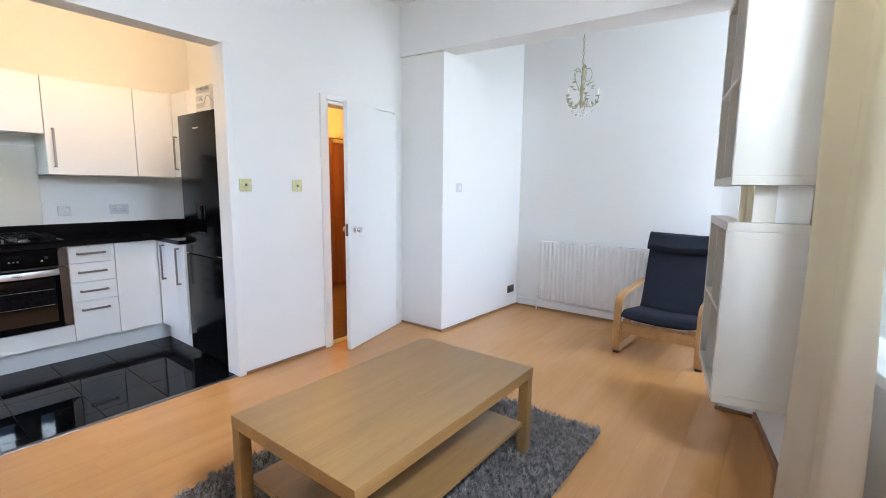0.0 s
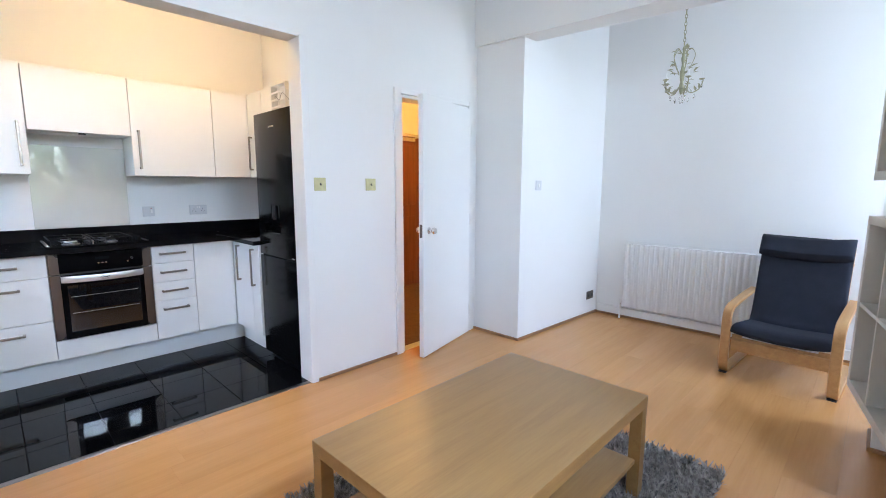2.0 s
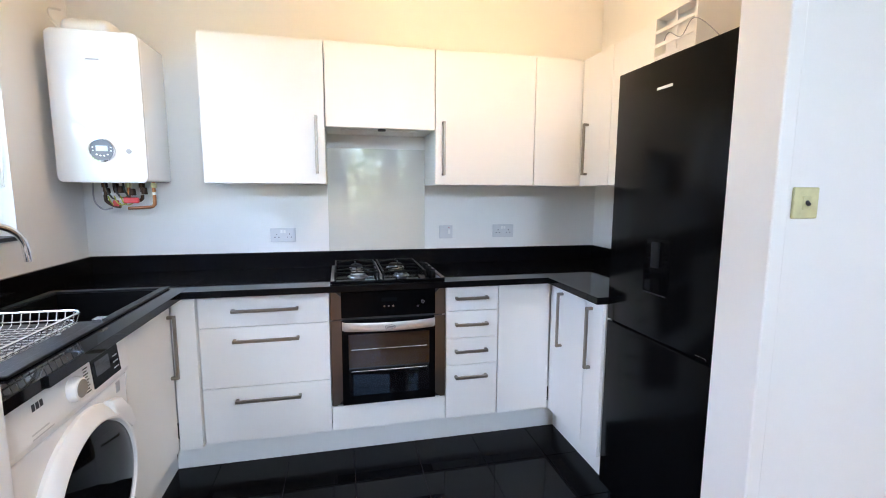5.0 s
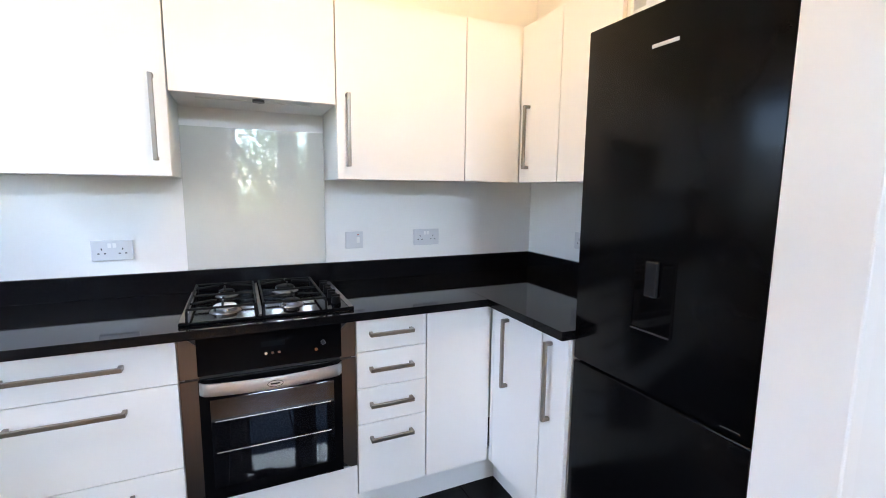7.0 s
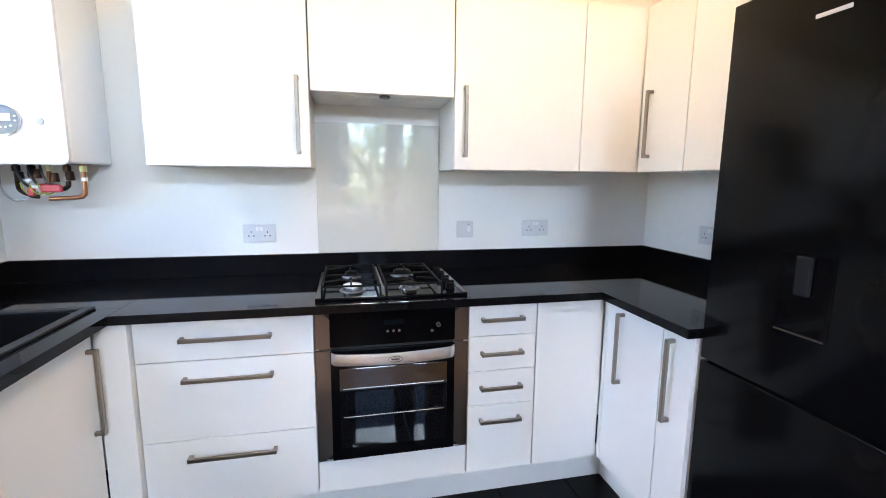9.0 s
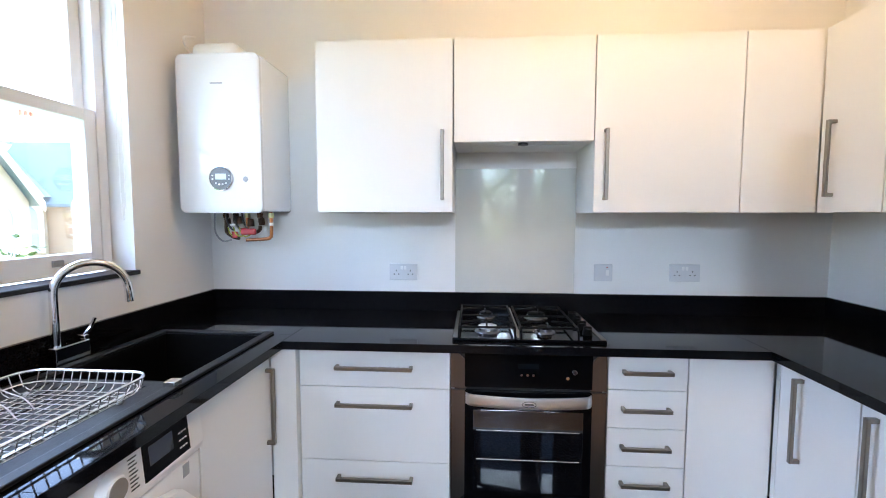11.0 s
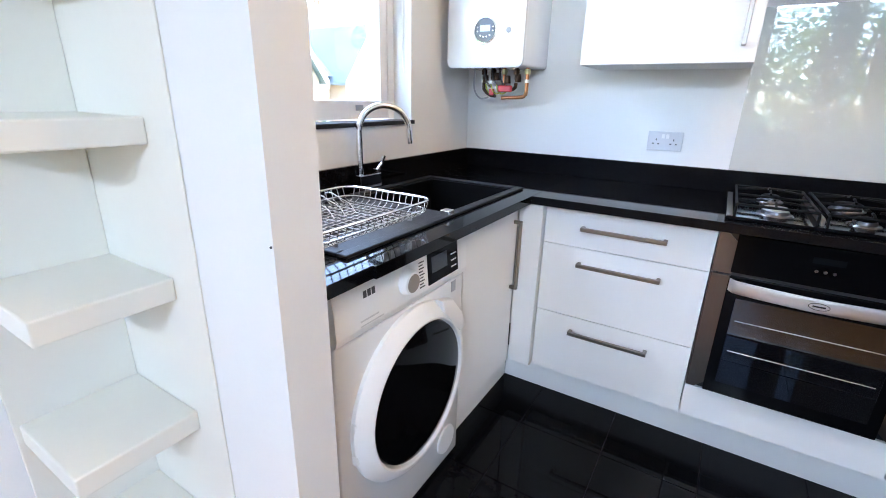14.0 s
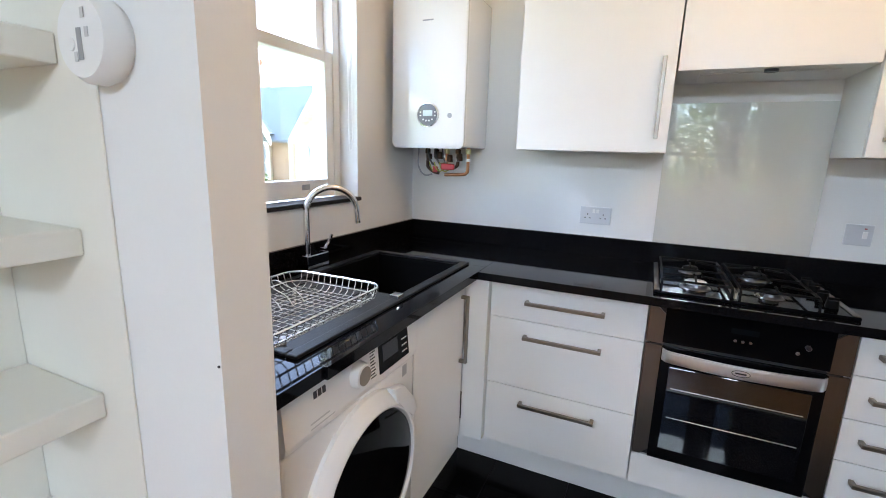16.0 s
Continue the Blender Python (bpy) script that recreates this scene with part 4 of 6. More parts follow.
box(SX0 + 0.04, BX - 0.01, SY1 - 0.04, SY1 - 0.03, CT1 - 0.19, CT1, bm=bm)
part("bowl", bm, surf("bowl_black", (0.003, 0.003, 0.0035), 0.5, spec=0.08, var=0.2), t, "deep black bowl")
part("waste", spin([(0.042, CT1 - 0.19), (0.04, CT1 - 0.186), (0.03, CT1 - 0.188)], (-4.14, -0.425, 0), "z", 24), CHROME, t, "chrome waste", True)
w = part("overflow_knob", box(-3.847, -3.811, -0.222, -0.190, SZ - 0.004, SZ + 0.014, 0.002), CHROME, t, "square chrome waste control")
# tap
t = thing("kitchen_tap", "chrome swan-neck mixer tap with a square base", "tap", (-3.99, -0.695, CT1))
part("base", box(-4.075, -3.95, -0.725, -0.672, CT1, 0.986, 0.003), CHROME, t)
part("spout", tube([(-3.978, -0.70, 0.985), (-3.978, -0.70, 1.10)] + [(-3.978 - 0.078 * (1 - math.cos(a)), -0.70 + 0.062 * (1 - math.cos(a)), 1.155 + 0.095 * math.sin(a)) for a in [math.pi * k / 16 for k in range(17)]] + [(-4.138, -0.574, 1.105)], 0.0125, 14), CHROME, t, "curved chrome spout", True)
part("lever", box(-4.082, -4.066, -0.712, -0.684, 0.986, 1.0, 0.002, tube([(-4.072, -0.698, 0.99), (-4.098, -0.69, 1.02), (-4.112, -0.685, 1.05)], 0.006, 8)), CHROME, t, "small chrome lever")

# ---- dish rack ----
t = thing("dish_rack", "silver wire dish rack standing on the black drainer", "dish rack", (-3.52, -0.39, CT1 + 0.004))
RX0, RX1, RY0, RY1 = -3.765, -3.28, -0.565, -0.215
WIRE = surf("silver_wire", (0.78, 0.78, 0.78), 0.22, 0.9, var=0.1)
rc = Vector(((RX0 + RX1) / 2, (RY0 + RY1) / 2, 0))


def loop(w, h, z, r=0.05):
    return [rc + Vector((a, b, z)) for a, b in rounded_rect(w, h, r)]


W, H = RX1 - RX0, RY1 - RY0
part("top_rim", tube(loop(W, H, 0.99), 0.0035, 8, closed=True), WIRE, t, "thick upper rim wire", True)
part("lower_rim", tube(loop(W - 0.02, H - 0.02, 0.962), 0.0025, 6, closed=True), WIRE, t, smooth=True)
bm = bmesh.new()
n = 16
for i in range(n + 1):
    x = RX0 + 0.03 + (W - 0.06) * i / n
    tube([(x, RY0 + 0.001, 0.99), (x, RY0 + 0.012, 0.955), (x, RY0 + 0.03, 0.945), (x, RY1 - 0.03, 0.945), (x, RY1 - 0.012, 0.955), (x, RY1 - 0.001, 0.99)], 0.0016, 5, bm)
for i in range(13):
    y = RY0 + 0.03 + (H - 0.06) * i / 12
    tube([(RX0 + 0.001, y, 0.99), (RX0 + 0.012, y, 0.953), (RX0 + 0.03, y, 0.943), (RX1 - 0.03, y, 0.943), (RX1 - 0.012, y, 0.953), (RX1 - 0.001, y, 0.99)], 0.0016, 5, bm)
part("mesh", bm, WIRE, t, "grid of thin wires")
for i in range(7):
    x = RX1 - 0.07 - i * 0.045
    part("plate_hoop", tube(smooth_path([(x, RY0 + 0.03, 0.947), (x, RY0 + 0.035, 0.985), (x, RY0 + 0.06, 0.997), (x, RY0 + 0.10, 0.985), (x, RY0 + 0.14, 0.972), (x, RY0 + 0.165, 0.947)], 4), 0.0022, 6), WIRE, t, "bent plate hoop", True)
for x in (RX0 + 0.05, RX1 - 0.12):
    for y in (RY0 + 0.04, RY1 - 0.055):
        part("foot", cyl((x, y, CT1 + 0.003), (x, y, 0.945), 0.007), GREYPLASTIC, t, "grey rubber foot")

# ---- boiler ----
t = thing("boiler", "white wall-mounted gas boiler with a round control dial", "boiler", (-4.76, -0.5, 1.42))
B0, B1, BF = -0.695, -0.312, -4.605
part("casing", box(XK + 0.002, BF - 0.022, B0 + 0.004, B1, 1.424, 2.112, 0.012, seg=3), WHITEENAMEL, t, smooth=True)
bm = bmesh.new()
lo_, hi_ = [], []
for a, b in rounded_rect(B1 - B0, 0.70, 0.03):
    lo_.append(bm.verts.new((BF - 0.02, (B0 + B1) / 2 + a, 1.767 + b)))
    hi_.append(bm.verts.new((BF - 0.004, (B0 + B1) / 2 + a, 1.767 + b)))
top_ = [bm.verts.new((BF, (B0 + B1) / 2 + a, 1.767 + b)) for a, b in rounded_rect(B1 - B0 - 0.012, 0.688, 0.026)]
for A, B in ((lo_, hi_), (hi_, top_)):
    for i in range(len(A)):
        j = (i + 1) % len(A)
        bm.faces.new((A[i], A[j], B[j], B[i]))
bm.faces.new(top_)
bm.faces.new(lo_)
front = part("front_cover", bm, surf("boiler_enamel", (0.80, 0.80, 0.80), 0.06, var=0.012, rvar=0.02, spec=0.65), t, "smooth white front cover", True)
dial = part("control_dial", spin([(0.055, BF - 0.002), (0.055, BF + 0.004), (0.047, BF + 0.005)], (0, -0.497, 1.571), "x", 40), surf("dial_slate", (0.13, 0.14, 0.16), 0.35), t, "round slate grey control dial", True)
part("screen", box(BF + 0.005, BF + 0.0065, -0.522, -0.472, 1.566, 1.592, 0.001), SCREEN, dial, "small display")
part("dial_ring", spin([(0.0555, BF + 0.002), (0.0555, BF + 0.007), (0.051, BF + 0.008), (0.050, BF + 0.004)], (0, -0.497, 1.571), "x", 40), CHROME, dial, "thin chrome ring", True)
for i in range(4):
    part("button", spin([(0.0042, BF + 0.005), (0.0036, BF + 0.008)], (0, -0.520 + i * 0.0155, 1.550 - (0.005 if i in (1, 2) else 0)), "x", 12), WHITEPLASTIC, dial)
for y in (-0.535, -0.459):
    for z in (1.568, 1.584):
        part("button", spin([(0.0036, BF + 0.005), (0.003, BF + 0.008)], (0, y, z), "x", 12), WHITEPLASTIC, dial)
part("indicator", spin([(0.012, BF - 0.001), (0.011, BF + 0.003)], (0, -0.385, 1.568), "x", 20), GREYPLASTIC, t, "round grey button")
part("badge", box(BF, BF + 0.001, -0.535, -0.48, 1.985, 1.991), GREYPLASTIC, t, "faint name badge")
part("flue", box(-4.86, -4.66, -0.66, -0.44, 2.11, 2.19, 0.035, seg=4), WHITEPLASTIC, t, "white rounded flue elbow", True)
part("flue_cap", cyl((-4.76, -0.445, 2.15), (-4.76, -0.40, 2.15), 0.014), WHITEPLASTIC, t)
part("cable", tube(smooth_path([(-4.72, -0.66, 2.12), (-4.70, -0.70, 2.18), (-4.71, -0.715, 2.23), (-4.74, -0.68, 2.24)]), 0.005, 6), WHITEPLASTIC, t, "white cable loop", True)
PX = -4.755
OLDCOPPER = surf("aged_copper", (0.045, 0.025, 0.016), 0.4, 0.9, var=0.35, scale=40)
runs = (([(PX, -0.60, 1.43), (PX, -0.60, 1.345), (PX + 0.004, -0.592, 1.322), (PX + 0.008, -0.56, 1.302), (PX + 0.01, -0.53, 1.296)], OLDCOPPER),
        ([(PX, -0.375, 1.43), (PX, -0.375, 1.32), (PX, -0.382, 1.302), (PX, -0.40, 1.294), (PX, -0.50, 1.288)], COPPER),
        ([(PX, -0.43, 1.43), (PX, -0.43, 1.35), (PX, -0.436, 1.334), (PX, -0.452, 1.326), (PX, -0.48, 1.326)], OLDCOPPER),
        ([(PX, -0.492, 1.43), (PX, -0.492, 1.36), (PX + 0.004, -0.50, 1.342), (PX + 0.008, -0.53, 1.336)], COPPER),
        ([(PX, -0.55, 1.43), (PX + 0.01, -0.55, 1.39), (PX + 0.015, -0.545, 1.37)], OLDCOPPER))
for pth, m in runs:
    part("pipe", tube(smooth_path(pth, 5), 0.0085, 10), m, t, "copper pipe tail", True)
    y = pth[0][1]
    part("nut", cyl((PX, y, 1.395), (PX, y, 1.418), 0.015, seg=6), BRASS if m == COPPER else OLDCOPPER, t, "brass nut")
for y in (-0.60, -0.43, -0.375):
    part("collar", cyl((PX, y, 1.358), (PX, y, 1.372), 0.0115, seg=12), WHITEPLASTIC, t, "pale pipe collar")
for y, z in ((-0.555, 1.36), (-0.525, 1.335)):
    part("valve_tag", box(PX + 0.018, PX + 0.030, y - 0.016, y + 0.016, z - 0.006, z + 0.006, 0.003), WHITEPLASTIC, t, "pale valve tag")
EARTH = surf("earth_wire", (0.40, 0.42, 0.05), 0.5)
for k in range(3):
    y = -0.575 + 0.028 * k
    part("wires", tube(smooth_path([(PX + 0.03, y, 1.35), (PX + 0.035, y + 0.012, 1.322), (PX + 0.03, y + 0.03, 1.306), (PX + 0.02, y + 0.05, 1.315)]), 0.0028, 6), EARTH, t, "yellow and green earth wire", True)
for k in range(3):
    y = -0.59 + 0.04 * k
    part("wires", tube(smooth_path([(PX + 0.02, y, 1.43), (PX + 0.03, y + 0.012, 1.38), (PX + 0.028, y + 0.03, 1.345), (PX + 0.015, y + 0.04, 1.335)]), 0.0045, 6), DARKPLASTIC, t, "dark loose wires", True)
part("filling_handle", box(-4.72, -4.70, -0.50, -0.43, 1.315, 1.345, 0.006), RED, t, "red filling valve handle")
part("filling_handle", box(-4.735, -4.72, -0.555, -0.53, 1.30, 1.33, 0.004), RED, t, "red filling valve handle")
part("wires", tube(smooth_path([(-4.73, -0.64, 1.43), (-4.72, -0.635, 1.33), (-4.72, -0.60, 1.285), (-4.73, -0.56, 1.29)]), 0.004, 6), GREYPLASTIC, t, "grey loose wires", True)


for y, z, r in ((-0.585, 1.375, 0.016), (-0.525, 1.385, 0.018), (-0.47, 1.372, 0.017), (-0.415, 1.378, 0.015)):
    part("valve_body", cyl((PX + 0.012, y, z - 0.018), (PX + 0.012, y, z + 0.018), r, r * 0.8, 12, bev=0.003), OLDCOPPER, t, "dark brass valve body", True)
for ob in t.children:
    if ob.name.split(".")[0] in ("pipe", "nut", "collar", "valve_tag", "valve_body", "wires", "filling_handle"):
        ob.location.y += 0.032


# ---- sockets and switches ----
def plate(name, label, face, u0, u1, d, z0, z1, mat, category):
    mk = facing(face)
    mid = {"px": (d, (u0 + u1) / 2), "py": ((u0 + u1) / 2, d), "ny": ((u0 + u1) / 2, -d)}[face]
    t = thing(name, label, category, (*mid, (z0 + z1) / 2))
    p = part("faceplate", mk(u0, u1, d, d + 0.009, z0, z1, 0.003), mat, t)
    return t, p, mk


def double_socket(label, face, u0, u1, d, z0, z1):
    t, p, mk = plate("double_socket", label, face, u0, u1, d, z0, z1, SOCKETGREY, "socket")
    for k in (0.25, 0.75):
        c = u0 + (u1 - u0) * k
        zc = (z0 + z1) / 2 - 0.012
        for du, dz, w, h in ((0, 0.018, 0.004, 0.008), (-0.011, 0, 0.007, 0.005), (0.011, 0, 0.007, 0.005)):
            part("pin_slot", mk(c + du - w / 2, c + du + w / 2, d + 0.0085, d + 0.0095, zc + dz - h / 2, zc + dz + h / 2), DARKPLASTIC, t)
        s = u0 + (u1 - u0) * (0.44 if k < 0.5 else 0.56)
        part("rocker", mk(s - 0.006, s + 0.006, d + 0.008, d + 0.012, z1 - 0.03, z1 - 0.012, 0.001), WHITEPLASTIC, t)
    return t


double_socket("white double socket above the worktop by the boiler", "px", 0.199, 0.343, XK, 1.078, 1.162)
double_socket("white double socket above the worktop under the wall units", "px", 1.592, 1.738, XK, 1.085, 1.171)
double_socket("white double socket above the worktop by the fridge", "ny", -4.52, -4.375, -YK, 1.085, 1.171)
t, p, mk = plate("cooker_switch", "white fused switch with a small red lamp", "px", 1.229, 1.318, XK, 1.083, 1.168, SOCKETGREY, "switch")
part("rocker", mk(1.285, 1.300, XK + 0.008, XK + 0.013, 1.112, 1.140, 0.001), WHITEPLASTIC, t)
part("lamp", mk(1.288, 1.296, XK + 0.0085, XK + 0.0105, 1.150, 1.154), RED, t, "tiny red lamp")
for y in (1.862, 2.274):
    t, p, mk = plate("brass_switch", "square aged brass toggle switch on the wall", "px", y - 0.043, y + 0.043, XW, 1.311, 1.397, BRASS, "switch")
    part("boss", mk(y - 0.013, y + 0.013, XW + 0.009, XW + 0.011, 1.335, 1.373, 0.002), BRASS, t)
    part("toggle", cyl((XW + 0.009, y, 1.357), (XW + 0.018, y, 1.349), 0.006, 0.005), DARKPLASTIC, t, "dark toggle lever", True)
t, p, mk = plate("light_switch", "small white light switch in the alcove", "px", 3.66, 3.745, -2.597, 1.31, 1.395, SOCKETGREY, "switch")
part("rocker", mk(3.692, 3.712, -2.589, -2.584, 1.335, 1.368, 0.001), WHITEPLASTIC, t)
t, p, mk = plate("wall_socket", "dark metal socket low on the alcove wall", "px", 4.63, 4.77, -2.558, 0.165, 0.25, DARKSTEEL, "socket")
for k in (4.665, 4.735):
    part("pin_slot", mk(k - 0.012, k + 0.012, -2.5495, -2.548, 0.19, 0.22), DARKPLASTIC, t)
# smoke alarm on the pier
t = thing("smoke_alarm", "round white smoke alarm on the wall pier", "alarm", (XW, -0.309, 1.543))
part("base", spin([(0.060, XW), (0.060, XW + 0.012)], (0, -0.309, 1.543), "x", 40), WHITEPLASTIC, t)
part("cover", spin([(0.066, XW + 0.012), (0.066, XW + 0.032), (0.058, XW + 0.044), (0.02, XW + 0.047)], (0, -0.309, 1.543), "x", 48), WHITEPLASTIC, t, "rounded white cover", True)
part("vent", box(XW + 0.047, XW + 0.0478, -0.311, -0.299, 1.51, 1.555), GREYPLASTIC, t, "grey printed label")
part("button", spin([(0.010, XW + 0.046), (0.009, XW + 0.049)], (0, -0.326, 1.533), "x", 20), WHITEPLASTIC, t)
for a, b in ((-0.292, 1.575), (-0.286, 1.548), (-0.318, 1.515)):
    part("mark", box(XW + 0.0465, XW + 0.0476, a - 0.004, a + 0.004, b - 0.007, b + 0.007), PALEINK, bpy.data.objects["smoke_alarm"], "small printed mark")
t = thing("screw", "small dark screw in the jamb edge", "screw", (XW, -0.118, 1.033))
part("head", spin([(0.003, XW - 0.001), (0.002, XW + 0.002)], (0, -0.119, 1.033), "x", 10), DARKPLASTIC, t)


# ---- sash windows ----
def sash(parent, name, mk, u0, u1, v, z0, z1, stile, bottom, top):
    """One sash: stiles, rails and its pane. mk makes boxes from (u0, u1, v0, v1, z0, z1)."""
    b = mk(u0, u0 + stile, v - 0.02, v + 0.02, z0, z1, 0.003)
    mk(u1 - stile, u1, v - 0.02, v + 0.02, z0, z1, 0.003, b)
    mk(u0 + stile, u1 - stile, v - 0.02, v + 0.02, z0, z0 + bottom, 0.003, b)
    mk(u0 + stile, u1 - stile, v - 0.02, v + 0.02, z1 - top, z1, 0.003, b)
    s = part(name, b, GLOSSPAINT, parent, "white painted sash")
    g = part("pane", mk(u0 + stile - 0.004, u1 - stile + 0.004, v - 0.002, v + 0.002, z0 + bottom - 0.004, z1 - top + 0.004), GLASSPANE, s, "clear glass pane")
    g.visible_shadow = False
    return s


kw = thing("window_1", "white sliding sash window over the kitchen sink", "window", (-3.92, -0.87, 1.165), kind="structure")
mkk = lambda a, b, c, d, e, f, bev=0.0, bm=None: box(a, b, c, d, e, f, bev, bm)
bm = box(-4.388, -4.345, -0.93, -0.845, 1.183, 2.40, 0.003)
box(-3.495, -3.452, -0.93, -0.845, 1.183, 2.40, 0.003, bm)
box(-4.345, -3.495, -0.93, -0.845, 2.355, 2.40, 0.003, bm)
part("window_frame", bm, GLOSSPAINT, kw)
sash(kw, "lower_sash", mkk, -4.343, -3.497, -0.868, 1.186, 1.812, 0.05, 0.078, 0.045)
sash(kw, "upper_sash", mkk, -4.343, -3.497, -0.912, 1.768, 2.352, 0.05, 0.045, 0.05)
part("sash_lift", box(-4.17, -4.125, -0.848, -0.842, 1.222, 1.245, 0.002), GREYPLASTIC, kw, "small grey sash fastener")
part("window_sill", box(-4.40, -3.43, -0.845, -0.735, 1.165, 1.183, 0.003), SLATE, kw, "dark slate sill")
t = thing("roller_blind", "white roller blind rolled up at the window head", "blind", (-3.92, -0.795, 2.38))
part("roll", cyl((-4.37, -0.80, 2.365), (-3.47, -0.80, 2.365), 0.024, seg=24), CURTAIN, t, "rolled cream fabric", True)
part("bracket", box(-4.386, -4.372, -0.835, -0.765, 2.335, 2.395, 0.003), WHITEPLASTIC, t)
part("chain", tube(smooth_path([(-4.378, -0.775, 2.36), (-4.380, -0.772, 2.0), (-4.380, -0.772, 1.45), (-4.379, -0.778, 1.40), (-4.380, -0.790, 1.45), (-4.380, -0.792, 2.0), (-4.379, -0.79, 2.36)]), 0.0022, 6), WHITEPLASTIC, t, "white bead chain", True)

lw = thing("window_2", "tall white sash windows of the living room", "window", local=WALL, kind="structure")
bm = box(U0, U0 + 0.05, 0.08, 0.20, SILL, WHEAD, 0.003)
box(U1 - 0.05, U1, 0.08, 0.20, SILL, WHEAD, 0.003, bm)
box(1.83, 2.03, 0.06, 0.20, SILL, WHEAD, 0.003, bm)
box(U0 + 0.05, 1.83, 0.08, 0.20, WHEAD - 0.05, WHEAD, 0.003, bm)
box(2.03, U1 - 0.05, 0.08, 0.20, WHEAD - 0.05, WHEAD, 0.003, bm)
part("window_frame", bm, GLOSSPAINT, lw)
for a, b in ((U0 + 0.052, 1.828), (2.032, U1 - 0.052)):
    sash(lw, "lower_sash", mkk, a, b, 0.115, SILL + 0.022, 1.535, 0.05, 0.155, 0.045)
    sash(lw, "upper_sash", mkk, a, b, 0.16, 1.495, WHEAD - 0.052, 0.05, 0.045, 0.05)
part("window_sill", box(U0 - 0.05, U1 + 0.05, -0.035, 0.08, SILL - 0.02, SILL + 0.02, 0.006), GLOSSPAINT, lw, "white painted window board")
part("sash_lift", box(1.30, 1.34, 0.078, 0.095, SILL + 0.06, SILL + 0.09, 0.004), GREYPLASTIC, lw, "grey sash lift")

# out of view: a window added as the source of the alcove's light
aw = thing("added_window_3", "unseen white sash window, added to light the alcove", "window", (1.5, 4.2, 0.95), kind="structure")
mka = lambda a, b, c, d, e, f, bev=0.0, bm=None: box(c, d, a, b, e, f, bev, bm)
bm = mka(3.68, 3.73, 1.50, 1.60, 0.95, 2.55, 0.003)
mka(4.67, 4.72, 1.50, 1.60, 0.95, 2.55, 0.003, bm)
mka(3.73, 4.67, 1.50, 1.60, 2.50, 2.55, 0.003, bm)
mka(3.73, 4.67, 1.42, 1.60, 0.95, 0.97, 0.003, bm)
part("window_frame", bm, GLOSSPAINT, aw)
sash(aw, "lower_sash", mka, 3.732, 4.668, 1.53, 0.972, 1.74, 0.05, 0.08, 0.045)
sash(aw, "upper_sash", mka, 3.732, 4.668, 1.575, 1.70, 2.498, 0.05, 0.045, 0.05)

# ---- curtain ----
t = thing("curtain", "cream lined curtain drawn back beside the window", "curtain", local=WALL)


def drape(u_top, u_foot, v0, deep, waves, phase):
    """A hanging cloth in folds, gathered towards the foot, with real thickness."""
    bm = bmesh.new()
    nu, nz = 150, 26
    grid = []
    for side in (0, 1):
        rows = []
        for j in range(nz + 1):
            s = j / nz
            z = 2.80 - 2.77 * s
            ua, ub = u_top[0] + (u_foot[0] - u_top[0]) * s ** 0.8, u_top[1] + (u_foot[1] - u_top[1]) * s ** 0.8
            row = []
            for i in range(nu + 1):
                f = i / nu
                a = 2 * math.pi * waves * f + phase + 0.5 * math.sin(3.0 * s + 5 * f)
                v = v0 + deep * (0.65 + 0.35 * s) * (math.sin(a) + 0.3 * math.sin(2.3 * a + 1.0 + s)) + 0.008 * math.sin(7 * s + 9 * f)
                u = ua + (ub - ua) * f + 0.012 * math.cos(a) * (1 + s)
                row.append(bm.verts.new((u, v + (0.003 if side else 0), z)))
            rows.append(row)
        grid.append(rows)
        for j in range(nz):
            for i in range(nu):
                bm.faces.new((rows[j][i], rows[j][i + 1], rows[j + 1][i + 1], rows[j + 1][i]))
    for j in range(nz):
        for i in (0, nu):
            bm.faces.new((grid[0][j][i], grid[0][j + 1][i], grid[1][j + 1][i], grid[1][j][i]))
    return bm


part("drop", drape((1.12, 1.60), (1.04, 1.58), -0.105, 0.055, 2.0, 0.0), CURTAIN, t, "cream cloth in deep folds", True)
t = thing("curtain_rail", "thin white curtain rail above the window", "curtain rail", local=WALL)
part("rail", cyl((0.6, -0.075, 2.82), (3.0, -0.075, 2.82), 0.012), WHITEPLASTIC, t, smooth=True)
for u in (0.75, 1.9, 2.9):
    part("bracket", box(u - 0.01, u + 0.01, -0.085, 0.0, 2.825, 2.845, 0.003), WHITEPLASTIC, t)


